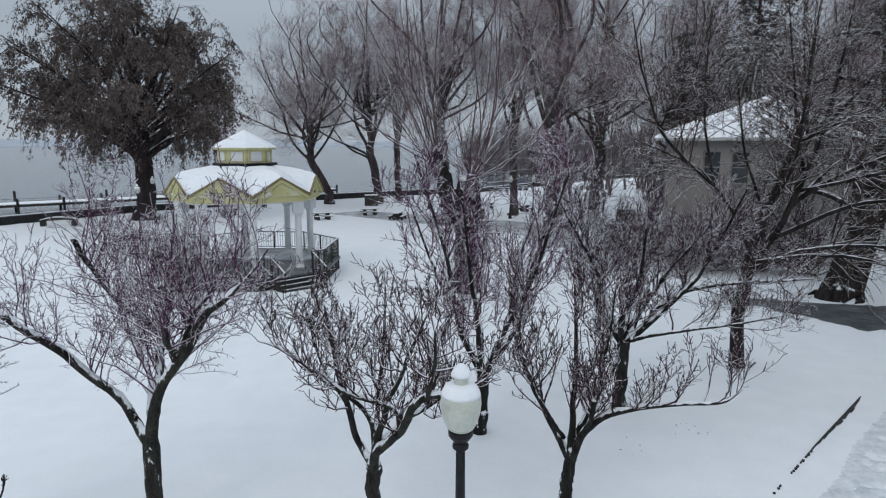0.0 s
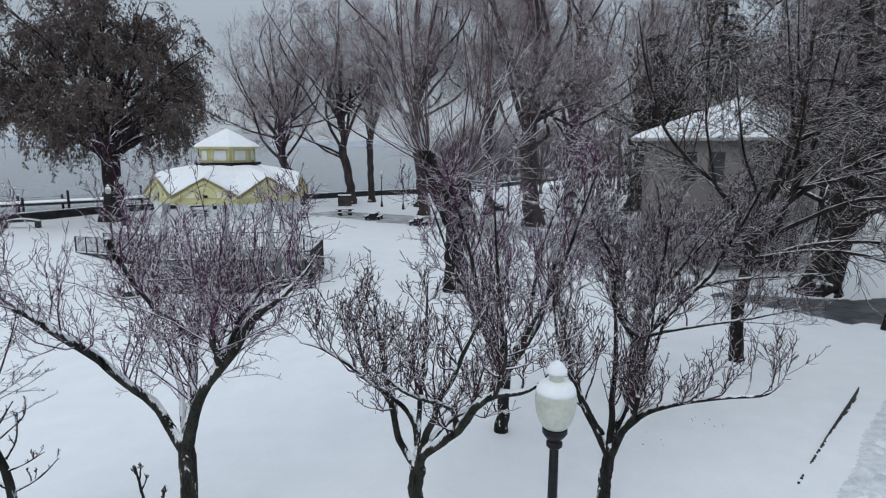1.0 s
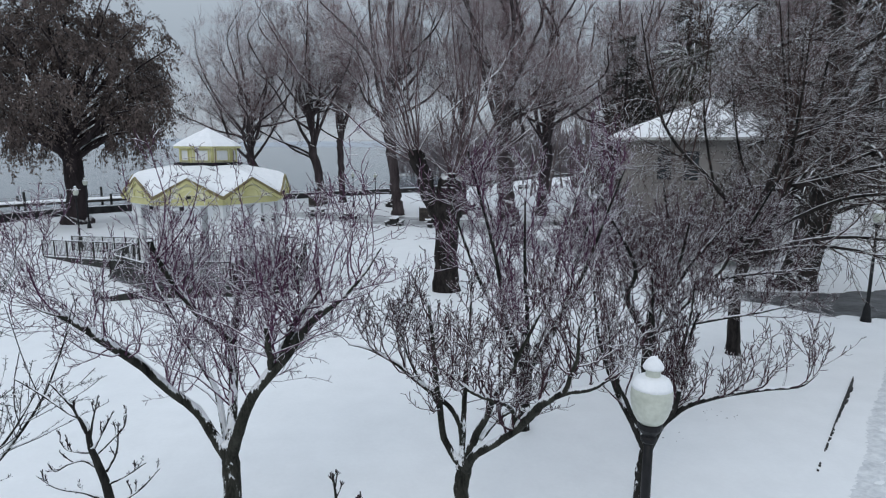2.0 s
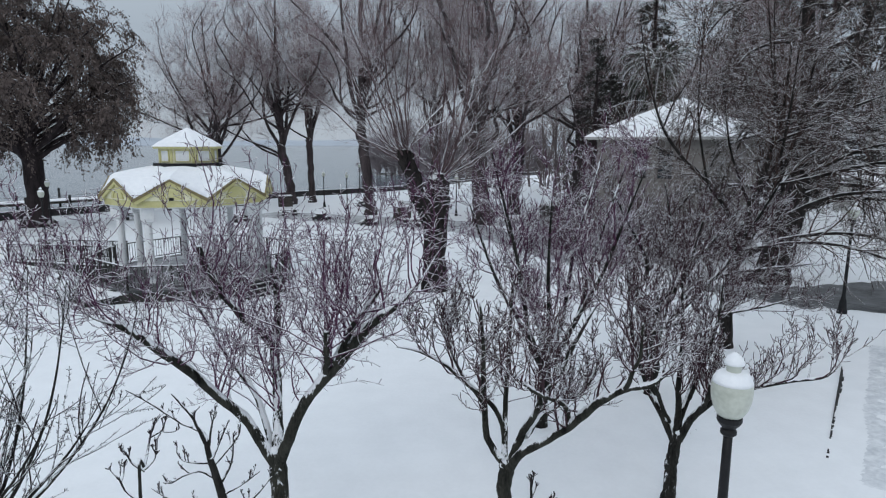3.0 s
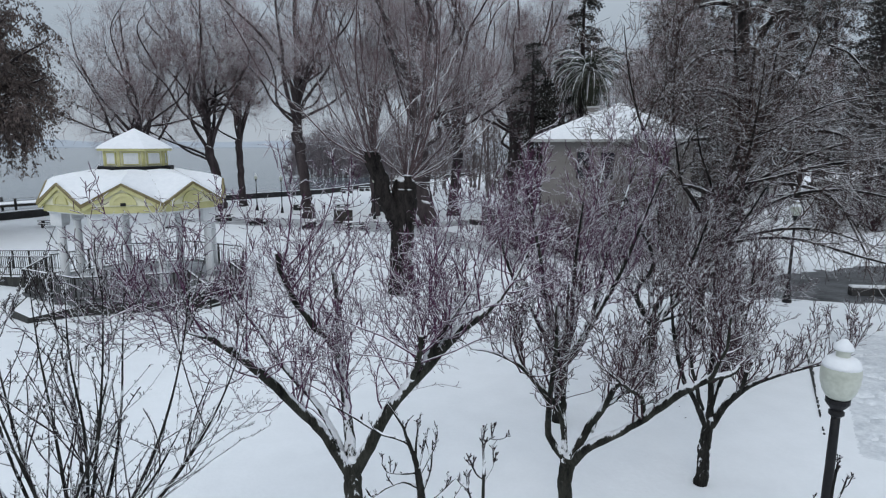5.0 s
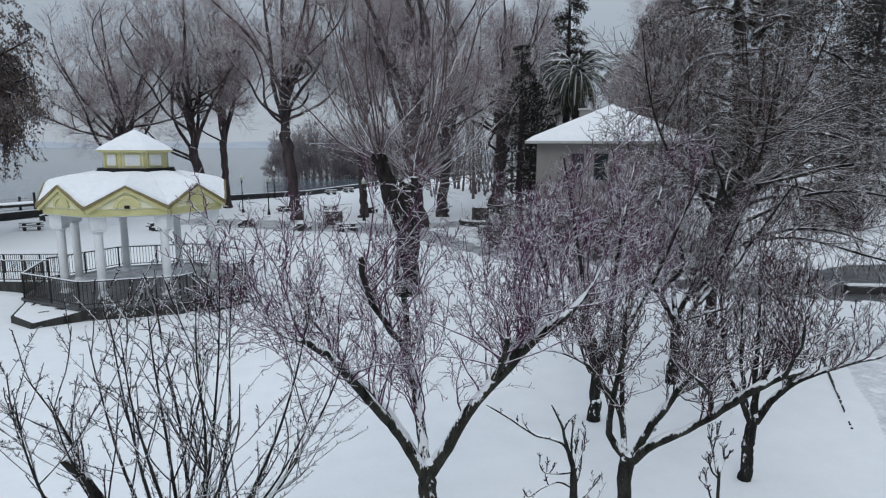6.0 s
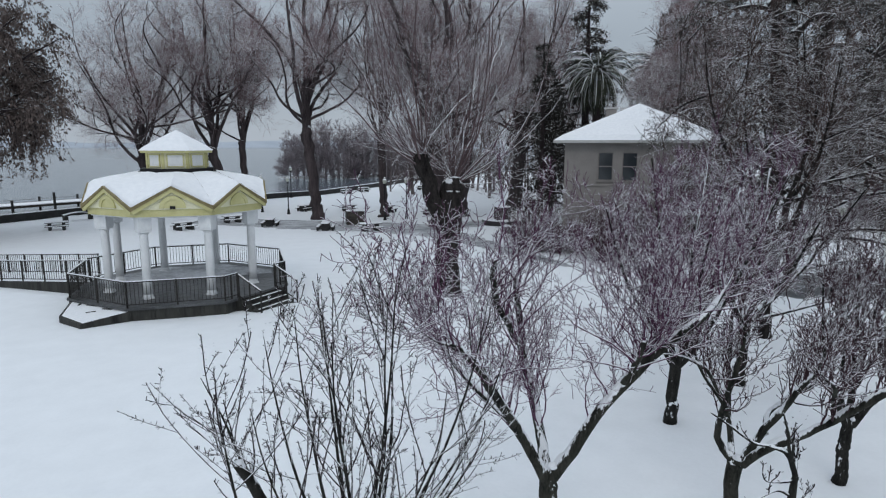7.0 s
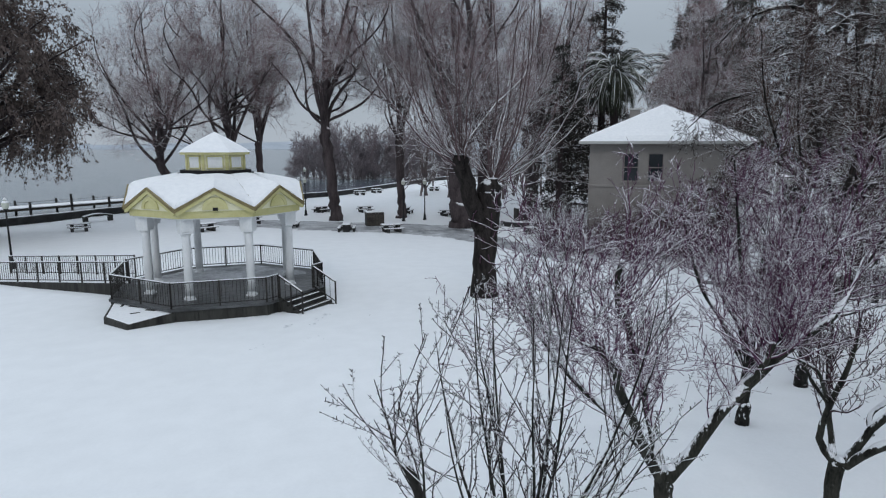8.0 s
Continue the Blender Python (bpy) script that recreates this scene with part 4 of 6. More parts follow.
# small marks on the snow
def scatter(name, clusters, size, mat, label, seed):
    """Flat bits lying on the snow in loose clusters (x, y, reach, count)."""
    rng = np.random.default_rng(seed)
    v, f = [], []
    for cx, cy, reach, count in clusters:
        for _ in range(count):
            x, y = cx + rng.normal(0, reach), cy + rng.normal(0, reach)
            a, l = rng.uniform(0, 3.14), rng.uniform(*size)
            w = l * rng.uniform(0.25, 0.45)
            k = len(v)
            for i in range(8):
                t = i * math.pi / 4
                px, py = l * math.cos(t) * (1 + 0.2 * rng.uniform(-1, 1)), w * math.sin(t)
                qx, qy = x + px * math.cos(a) - py * math.sin(a), y + px * math.sin(a) + py * math.cos(a)
                v.append((qx, qy, lie(qx, qy) + 0.006))
            v.append((x, y, lie(x, y) + 0.02))
            f += [(k + i, k + (i + 1) % 8, k + 8) for i in range(8)]
    return tagged(part(name, (np.array(v), f), mat), label, "litter", kind="stuff")


scatter("leaf_litter", [(4.98, 12.92, 0.12, 4), (5.36, 12.5, 0.25, 7), (8.71, 15.72, 0.2, 5), (11.06, 16.78, 0.05, 2), (3.67, 11.63, 0.25, 5), (-5.34, 25.55, 0.06, 3), (7.9, 14.6, 0.6, 5), (9.6, 15.6, 0.5, 4)], (0.008, 0.032), WOOD, "dark dead leaves and bits of twig on the snow", 14)
# no dents here: raised ovals of greyer trodden snow carry the footprints' shade
scatter("footprints", [(-7.7, 24.9, 0.12, 3), (-7.4, 25.6, 0.12, 3), (-7.15, 26.3, 0.1, 3), (-8.61, 24.93, 0.15, 4), (-8.5, 22.7, 0.4, 5), (-9.97, 22.19, 0.4, 4)], (0.07, 0.14), TRODDEN, "raised trodden-grey ovals for footprints, dent shade in their colour", 15)


# ---- trees ----
def plant(name, base, lines, stages, seed, label, bark, twig, category="tree", group="", snow_fill=1.0, sides=9, lump=0.06, thin=1.0, jit=0.06, wavy=1.0, fork_snow=None):
    """A tree: lines of waypoints (trunk first, then limbs), from which the stages sprout in turn."""
    rng = np.random.default_rng(seed)
    ob = thing(name, base, label, category, group)
    b = np.array(base)
    P, R = [], []
    for i, line in enumerate(lines):
        p, r = curve(line, 25)
        r = r * thin
        p = p - b
        bend = rng.normal(0, 0.4, (8, 3))
        bend[0] = bend[-1] = 0
        s = np.linspace(0, 7, len(p))
        p += np.stack([np.interp(s, range(8), bend[:, j]) for j in range(3)], -1) * (r * wavy * (1.0 if i else 0.35))[:, None]
        p[1:-1] += rng.normal(0, jit, p[1:-1].shape) * r[1:-1, None]
        v, f = rough_tube(p, r, sides, rng, lump * 0.7)
        part("trunk" if i == 0 else "limb", (v, f), bark, ob, smooth=True)
        P.append(p)
        R.append(r)
    P, R = np.array(P), np.array(R)
    snow = [tubes(*snow_lines(P[1:], R[1:], rng, snow_fill), 5)] if len(P) > 1 else []
    pool = {"limb": (P[1:, ::4], R[1:, ::4]), "trunk": (P[:1, ::4], R[:1, ::4])}
    leaf_pool = None
    for st in stages:
        src = [pool[s] for s in st["of"]]
        sp = np.concatenate([s[0] for s in src])
        sr = np.concatenate([s[1] for s in src])
        p, r = sprout(sp, sr, st["n"], st.get("span", (0.25, 1.0)), st["len"], st.get("angle", 45), st.get("k", 3 if st.get("fine") else 7), st.get("up", 0.1), st.get("wander", 0.12), st.get("ratio", 0.5), st.get("tip", 0.004), rng, st.get("shorten", 0.4), st.get("droop"), st.get("cap", 1.0), st.get("rise", 0.0))
        s7 = np.linspace(0, p.shape[1] - 1, 7)
        lo = np.minimum(s7.astype(int), p.shape[1] - 2)
        w7 = s7 - lo
        pool[st["name"]] = (p[:, lo] * (1 - w7)[None, :, None] + p[:, lo + 1] * w7[None, :, None], r[:, lo] * (1 - w7) + r[:, lo + 1] * w7)
        if st.get("split"):
            for q in range(len(p)):
                part(st["name"], tubes(p[q:q + 1], r[q:q + 1], st.get("sides", 3)), st.get("mat", twig), ob, smooth=True)
        else:
            tagged(part(st["name"], tubes(p, r, st.get("sides", 3)), st.get("mat", twig), ob, smooth=True), kind="stuff")
        if st.get("snow"):
            snow.append(tubes(*snow_lines(p, r, rng, snow_fill), 3))
    if fork_snow:
        x, y, z = np.array(fork_snow) - b
        part("fork_snow", Shape().lathe([(0.04, -0.04), (0.07, -0.01), (0.06, 0.03), (0.02, 0.05)], 12, pose(x, y, z)), SNOW_CAP, ob, "clump of snow in the fork", smooth=True)
    if snow:
        tagged(part("snow", merge(*snow), SNOW_CAP, ob, "snow lying along the branches", smooth=True), kind="stuff")
    return ob, pool, rng


def near_label(extra):
    return "bare pruned fruit tree with " + extra


# the forked tree with upright shoots
FORKED = []
FORKED.append([(-4.25, 8.28, 0.55, 0.2), (-4.26, 8.29, 1.1, 0.155), (-4.27, 8.3, 1.8, 0.15), (-4.29, 8.34, 2.3, 0.15), (-4.3, 8.36, 2.6, 0.11)])
FORKED.append([(-4.33, 8.34, 2.42, 0.1), (-4.5, 8.36, 2.72, 0.088), (-4.75, 8.33, 3.15, 0.08), (-5.0, 8.15, 3.53, 0.075), (-5.28, 7.97, 3.93, 0.07), (-5.56, 7.68, 4.36, 0.064), (-5.74, 7.6, 4.56, 0.058), (-5.94, 7.55, 4.74, 0.05)])
FORKED.append([(-4.34, 8.45, 2.45, 0.07), (-4.48, 8.75, 2.8, 0.06), (-4.72, 9.2, 3.12, 0.052), (-5.05, 9.5, 3.48, 0.045), (-5.4, 9.75, 3.95, 0.037), (-5.67, 9.95, 4.35, 0.028), (-5.95, 10.1, 4.85, 0.016)])
FORKED.append([(-4.3, 8.4, 2.5, 0.105), (-4.28, 8.56, 2.9, 0.085), (-4.3, 8.76, 3.29, 0.08), (-4.34, 8.97, 3.71, 0.08), (-4.36, 9.2, 4.1, 0.07), (-4.35, 9.36, 4.56, 0.055), (-4.38, 9.42, 5.1, 0.04)])
FORKED.append([(-4.37, 9.02, 3.85, 0.06), (-4.55, 8.85, 4.2, 0.055), (-4.72, 8.68, 4.43, 0.052), (-4.88, 8.62, 4.68, 0.052), (-5.02, 8.56, 4.95, 0.05), (-5.1, 8.44, 5.22, 0.048), (-5.14, 8.3, 5.5, 0.045)])
FORKED.append([(-4.25, 8.3, 2.45, 0.115), (-4.1, 8.12, 2.92, 0.1), (-3.84, 7.97, 3.43, 0.09), (-3.5, 7.85, 3.9, 0.085), (-3.16, 7.65, 4.37, 0.08), (-2.84, 7.42, 4.72, 0.062), (-2.6, 7.44, 4.9, 0.046), (-2.36, 7.5, 5.12, 0.028), (-2.1, 7.6, 5.5, 0.012)])
FORKED.append([(-5.86, 7.57, 4.66, 0.022), (-6.12, 7.52, 4.8, 0.014), (-6.4, 7.5, 5.0, 0.006)])
FORKED.append([(-3.44, 7.75, 4.05, 0.06), (-3.24, 7.7, 4.45, 0.05), (-3.08, 7.65, 4.72, 0.042), (-2.85, 7.7, 5.0, 0.035)])
FORKED.append([(-3.55, 7.82, 3.9, 0.05), (-3.52, 7.6, 4.25, 0.048), (-3.5, 7.5, 4.55, 0.045)])
plant("tree", (-4.25, 8.28, 0.75), FORKED, [
    dict(name="branch", split=True, of=["limb"], n=18, len=(0.6, 1.75), angle=50, up=0.1, wander=0.2, ratio=0.4, tip=0.004, cap=0.013, snow=True, sides=4, span=(0.2, 1.0), rise=0.7, shorten=0.0),
    dict(name="shoot", of=["limb", "branch"], n=7, len=(0.3, 0.95), angle=46, up=0.06, wander=0.25, ratio=0.5, tip=0.0045, cap=0.009, snow=True, rise=0.6, span=(0.3, 1.0)),
    dict(name="twig", of=["branch", "shoot"], n=6, len=(0.05, 0.24), angle=50, up=0.03, wander=0.25, ratio=0.6, tip=0.004, cap=0.006, fine=True),
], 11, near_label("three mossy limbs and dense purple shoots"), BARK_MOSS, TWIG_RED, group="pruned fruit trees", fork_snow=(-4.29, 8.22, 2.66), snow_fill=0.95, wavy=0.7, thin=0.82)

LOW_FORK = []
LOW_FORK.append([(-0.97, 8.5, 0.5, 0.2), (-0.97, 8.53, 1.0, 0.145), (-0.97, 8.55, 1.5, 0.135), (-0.96, 8.53, 1.95, 0.145), (-0.96, 8.5, 2.12, 0.1)])
LOW_FORK.append([(-0.98, 8.55, 2.02, 0.085), (-1.13, 8.62, 2.22, 0.072), (-1.26, 8.62, 2.55, 0.062), (-1.34, 8.47, 3.05, 0.054), (-1.4, 8.25, 3.59, 0.045), (-1.43, 8.12, 4.06, 0.036), (-1.5, 8.0, 4.7, 0.018)])
LOW_FORK.append([(-0.97, 8.58, 2.05, 0.06), (-0.98, 8.68, 2.5, 0.052), (-1.2, 8.6, 2.95, 0.045), (-1.6, 8.38, 3.4, 0.036), (-1.92, 8.25, 3.74, 0.03), (-2.3, 8.3, 3.95, 0.02), (-2.6, 8.4, 4.0, 0.01)])
LOW_FORK.append([(-0.94, 8.45, 2.05, 0.09), (-0.9, 8.3, 2.38, 0.075), (-0.81, 8.17, 2.69, 0.066), (-0.72, 8.0, 3.06, 0.06), (-0.6, 7.9, 3.4, 0.052), (-0.46, 7.78, 3.72, 0.042), (-0.3, 7.72, 4.1, 0.035), (-0.05, 7.6, 4.7, 0.016)])
LOW_FORK.append([(-0.93, 8.42, 2.03, 0.095), (-0.85, 8.1, 2.4, 0.08), (-0.6, 7.68, 2.85, 0.074), (-0.38, 7.38, 3.2, 0.07), (-0.2, 7.0, 3.62, 0.062), (0.0, 6.75, 3.92, 0.055), (0.34, 6.75, 3.98, 0.042), (0.75, 6.95, 4.1, 0.022)])
LOW_FORK.append([(-0.4, 7.45, 3.2, 0.045), (-0.47, 7.42, 3.42, 0.042), (-0.68, 7.24, 3.62, 0.038), (-0.9, 7.05, 3.77, 0.034), (-1.1, 6.95, 3.9, 0.028), (-1.35, 7.0, 4.12, 0.016)])
LOW_FORK.append([(-0.76, 8.2, 2.62, 0.05), (-0.58, 8.4, 2.72, 0.048), (-0.3, 8.48, 2.92, 0.045), (-0.1, 8.42, 3.06, 0.04), (0.13, 8.2, 3.36, 0.03), (0.3, 8.1, 3.9, 0.014)])
LOW_FORK.append([(-0.97, 8.6, 2.1, 0.06), (-0.92, 8.8, 2.8, 0.05), (-0.85, 8.95, 3.6, 0.038), (-0.8, 9.0, 4.7, 0.015)])
LOW_FORK.append([(0.0, 6.75, 3.9, 0.04), (0.08, 6.6, 4.3, 0.03), (0.1, 6.55, 4.8, 0.014)])
LOW_FORK.append([(-1.34, 8.47, 3.05, 0.035), (-1.75, 8.6, 3.7, 0.025), (-1.95, 8.7, 4.4, 0.012)])
plant("tree", (-0.97, 8.52, 0.75), LOW_FORK, [
    dict(name="branch", split=True, of=["limb"], n=10, len=(0.45, 1.2), angle=50, up=0.2, wander=0.2, ratio=0.5, tip=0.006, cap=0.018, snow=True, sides=4, span=(0.35, 1.0), rise=0.6),
    dict(name="shoot", of=["limb", "branch"], n=5, len=(0.25, 0.8), angle=50, up=0.16, wander=0.22, ratio=0.6, tip=0.005, cap=0.011, snow=True, span=(0.35, 1.0), rise=0.5),
    dict(name="twig", of=["branch", "shoot"], n=5, len=(0.06, 0.22), angle=55, up=0.12, wander=0.22, ratio=0.7, tip=0.006, cap=0.009, fine=True),
], 12, near_label("a low fork and spreading snowy limbs"), BARK_MOSS, TWIG, group="pruned fruit trees", fork_snow=(-0.96, 8.44, 2.12), wavy=0.8, thin=0.8)

LEVEL_LIMB = []
LEVEL_LIMB.append([(2.03, 9.15, 0.5, 0.17), (2.02, 9.1, 1.0, 0.125), (2.06, 9.15, 1.34, 0.118), (2.1, 9.17, 1.7, 0.115), (2.12, 9.17, 2.0, 0.09)])
LEVEL_LIMB.append([(2.07, 9.16, 1.9, 0.07), (1.9, 9.17, 2.22, 0.058), (1.72, 9.24, 2.58, 0.05), (1.6, 9.3, 2.9, 0.044), (1.4, 9.2, 3.3, 0.036), (1.2, 9.1, 3.85, 0.028), (1.1, 9.1, 4.6, 0.014)])
LEVEL_LIMB.append([(2.1, 9.16, 1.9, 0.075), (2.12, 9.15, 2.4, 0.06), (2.15, 9.2, 3.0, 0.05), (2.15, 9.25, 3.8, 0.036), (2.1, 9.3, 4.7, 0.015)])
LEVEL_LIMB.append([(2.14, 9.1, 1.92, 0.08), (2.25, 8.9, 2.4, 0.065), (2.48, 8.7, 2.8, 0.056), (2.8, 8.5, 3.02, 0.05), (3.2, 8.4, 3.12, 0.042), (3.65, 8.4, 3.16, 0.034), (4.1, 8.4, 3.2, 0.024), (4.35, 8.4, 3.4, 0.012)])
LEVEL_LIMB.append([(2.13, 9.2, 1.95, 0.07), (2.4, 9.35, 2.6, 0.055), (2.75, 9.5, 3.2, 0.042), (3.1, 9.6, 4.1, 0.018)])
LEVEL_LIMB.append([(2.0, 9.2, 2.2, 0.045), (1.6, 8.95, 2.9, 0.036), (1.3, 8.75, 3.6, 0.024), (1.2, 8.7, 4.4, 0.012)])
LEVEL_LIMB.append([(2.25, 8.9, 2.4, 0.05), (2.3, 8.7, 2.75, 0.045), (2.32, 8.6, 3.1, 0.042)])
LEVEL_LIMB.append([(2.4, 9.3, 2.55, 0.04), (2.5, 9.1, 3.2, 0.032), (2.6, 9.0, 4.0, 0.02), (2.65, 9.0, 4.7, 0.01)])
plant("tree", (2.05, 9.15, 0.72), LEVEL_LIMB, [
    dict(name="branch", split=True, of=["limb"], n=13, len=(0.4, 1.2), angle=50, up=0.25, wander=0.2, ratio=0.5, tip=0.006, cap=0.017, snow=True, sides=4, span=(0.3, 1.0), rise=0.75),
    dict(name="shoot", of=["limb", "branch"], n=5, len=(0.25, 0.75), angle=45, up=0.2, wander=0.2, ratio=0.6, tip=0.005, cap=0.01, snow=True, span=(0.35, 1.0), rise=0.6),
    dict(name="twig", of=["branch", "shoot"], n=5, len=(0.06, 0.22), angle=50, up=0.15, wander=0.2, ratio=0.7, tip=0.006, cap=0.009, fine=True),
], 13, near_label("one long level limb"), BARK, TWIG, group="pruned fruit trees", fork_snow=(2.13, 9.08, 2.06), wavy=0.8, thin=0.88)


def vase(base, fork_z, top_z, spread, limbs, seed, r=0.15, lean=(0, 0)):
    """Waypoints of a short trunk with limbs that open like a vase."""
    rng = np.random.default_rng(seed)
    x, y, z = base
    fx, fy = x + lean[0], y + lean[1]
    out = [[(x, y, z - 0.3, r * 1.5), (x + lean[0] * 0.06, y + lean[1] * 0.06, z + 2.2 * r, r * 1.1), (x + lean[0] * 0.4, y + lean[1] * 0.4, (z + fork_z) / 2, r), (fx, fy, fork_z - 0.25 * r, r), (fx, fy, fork_z + 1.2 * r, r * 0.55)]]
    for i in range(limbs):
        a = 2 * math.pi * (i + rng.uniform(-0.3, 0.3)) / limbs
        s = spread * rng.uniform(0.7, 1.1)
        h = top_z - fork_z
        c, d = math.cos(a), math.sin(a)
        k = rng.uniform(0.75, 1.05)
        j = [rng.normal(0, 0.07 * spread) for _ in range(4)]
        out.append([(fx, fy, fork_z - 0.1, r * 0.6), (fx + c * s * 0.3 + j[0], fy + d * s * 0.3 + j[1], fork_z + h * 0.25 * k, r * 0.42), (fx + c * s * 0.65 + j[2], fy + d * s * 0.65 + j[3], fork_z + h * 0.55 * k, r * 0.3), (fx + c * s, fy + d * s, fork_z + h * k, r * 0.12)])
    return out


FRUIT = [
    dict(name="branch", split=True, of=["limb"], n=12, len=(0.6, 1.6), angle=50, up=0.18, wander=0.18, ratio=0.5, tip=0.008, cap=0.02, snow=True, sides=4, span=(0.3, 1.0)),
    dict(name="shoot", of=["limb", "branch"], n=7, len=(0.35, 1.05), angle=48, up=0.15, wander=0.2, ratio=0.6, tip=0.006, cap=0.011, snow=True),
    dict(name="twig", of=["branch", "shoot"], n=7, len=(0.1, 0.34), angle=50, up=0.1, wander=0.2, ratio=0.7, tip=0.0055, cap=0.009, fine=True),
]
plant("tree", (0.77, 12.2, 0.72), vase((0.77, 12.2, 0.72), 2.1, 6.7, 1.9, 7, 21, 0.15), FRUIT, 14, near_label("snow caught in its crown"), BARK, TWIG_RED, group="pruned fruit trees", snow_fill=0.75, thin=0.8)
E_LINES = vase((4.03, 13.7, 0.66), 2.35, 6.1, 2.4, 7, 22, 0.17)
E_LINES.append([(4.2, 13.6, 2.4, 0.09), (4.7, 13.6, 3.1, 0.07), (5.6, 13.7, 3.6, 0.06), (7.0, 13.8, 3.75, 0.045), (8.2, 13.8, 3.85, 0.02)])
E_LINES.append([(4.2, 13.6, 2.4, 0.07), (5.0, 13.2, 2.75, 0.05), (6.2, 13.0, 3.0, 0.035), (7.3, 12.9, 3.25, 0.015)])
plant("tree", (4.03, 13.7, 0.66), E_LINES, FRUIT, 15, near_label("a long snow-lined side limb"), BARK, TWIG, group="pruned fruit trees", snow_fill=0.55, thin=0.8)

# tall slender tree with wide twiggy crown
SLENDER = []
SLENDER.append([(8.16, 17.0, 0.15, 0.34), (8.12, 17.0, 0.75, 0.23), (8.07, 17.0, 1.8, 0.19), (8.14, 17.0, 2.83, 0.18), (8.28, 17.0, 3.66, 0.17), (8.5, 17.0, 4.45, 0.13)])
SLENDER.append([(8.46, 17.0, 4.3, 0.125), (8.7, 17.0, 5.3, 0.105), (8.92, 17.0, 6.1, 0.09), (9.18, 17.0, 7.05, 0.075), (9.35, 17.0, 8.0, 0.055), (9.5, 17.1, 10.2, 0.018)])
SLENDER.append([(8.3, 17.0, 3.7, 0.11), (8.85, 17.0, 4.3, 0.095), (9.28, 17.0, 5.3, 0.082), (9.6, 17.0, 6.25, 0.07), (9.9, 17.0, 7.35, 0.055), (10.15, 17.0, 8.9, 0.035), (10.35, 17.0, 10.8, 0.012)])
SLENDER.append([(8.3, 17.0, 3.7, 0.085), (7.9, 17.1, 4.7, 0.072), (7.25, 17.2, 5.6, 0.062), (6.25, 17.1, 6.5, 0.052), (5.5, 16.8, 7.25, 0.042), (5.2, 16.9, 8.15, 0.032), (4.88, 16.8, 9.0, 0.022), (4.6, 16.7, 10.2, 0.01)])
SLENDER.append([(5.5, 16.8, 7.25, 0.03), (5.9, 17.0, 8.0, 0.022), (6.4, 17.0, 8.8, 0.014), (6.7, 17.0, 10.0, 0.007)])
SLENDER.append([(8.28, 17.0, 3.4, 0.10), (9.2, 16.7, 3.9, 0.08), (10.5, 16.4, 4.2, 0.06), (12.0, 16.1, 4.1, 0.045), (13.4, 15.9, 3.7, 0.02)])
SLENDER.append([(9.3, 17.0, 5.3, 0.08), (10.6, 16.6, 6.2, 0.06), (12.0, 16.3, 6.8, 0.045), (13.6, 16.0, 7.1, 0.02)])
SLENDER.append([(8.65, 17.0, 5.1, 0.06), (8.9, 16.4, 6.4, 0.05), (8.8, 16.0, 7.8, 0.035), (8.75, 15.8, 9.6, 0.015)])
SLENDER.append([(7.4, 17.15, 5.4, 0.045), (6.9, 17.4, 6.1, 0.038), (6.0, 17.6, 6.6, 0.028), (5.1, 17.8, 7.0, 0.012)])
SLENDER.append([(8.85, 17.0, 4.3, 0.07), (10.3, 15.6, 5.4, 0.055), (12.0, 14.6, 5.4, 0.04), (13.8, 13.4, 4.6, 0.015)])
SLENDER.append([(8.3, 17.0, 3.6, 0.07), (10.1, 16.0, 4.0, 0.055), (12.0, 14.8, 3.5, 0.04), (14.2, 13.4, 2.8, 0.015)])
SLENDER.append([(9.5, 17.0, 6.0, 0.05), (9.2, 17.1, 7.5, 0.042), (9.0, 17.2, 9.0, 0.03), (8.7, 17.3, 11.2, 0.012)])
SLENDER.append([(9.9, 17.0, 7.3, 0.055), (10.9, 17.0, 8.5, 0.042), (11.6, 17.0, 9.7, 0.03), (12.2, 17.0, 11.4, 0.012)])
SLENDER.append([(7.25, 17.2, 5.6, 0.045), (6.9, 17.2, 7.0, 0.036), (6.8, 17.3, 8.4, 0.026), (6.9, 17.4, 10.4, 0.012)])
SLENDER.append([(9.28, 17.0, 5.3, 0.06), (9.9, 17.8, 7.0, 0.048), (9.9, 18.3, 9.0, 0.034), (9.8, 18.5, 11.2, 0.012)])
SLENDER.append([(8.6, 17.0, 4.9, 0.05), (8.2, 17.3, 6.0, 0.04), (8.0, 17.6, 7.2, 0.03), (7.8, 17.8, 9.0, 0.012)])
SLENDER.append([(9.2, 17.0, 5.1, 0.06), (10.2, 17.6, 5.9, 0.05), (11.2, 18.0, 6.5, 0.04), (12.6, 18.3, 7.0, 0.015)])
SLENDER.append([(9.4, 17.0, 5.6, 0.06), (11.3, 15.4, 6.3, 0.05), (13.4, 13.8, 6.4, 0.035), (15.6, 12.4, 5.7, 0.012)])
SLENDER.append([(9.1, 17.0, 6.8, 0.05), (10.3, 16.2, 7.6, 0.04), (11.6, 15.6, 8.2, 0.028), (13.2, 15.0, 8.4, 0.012)])
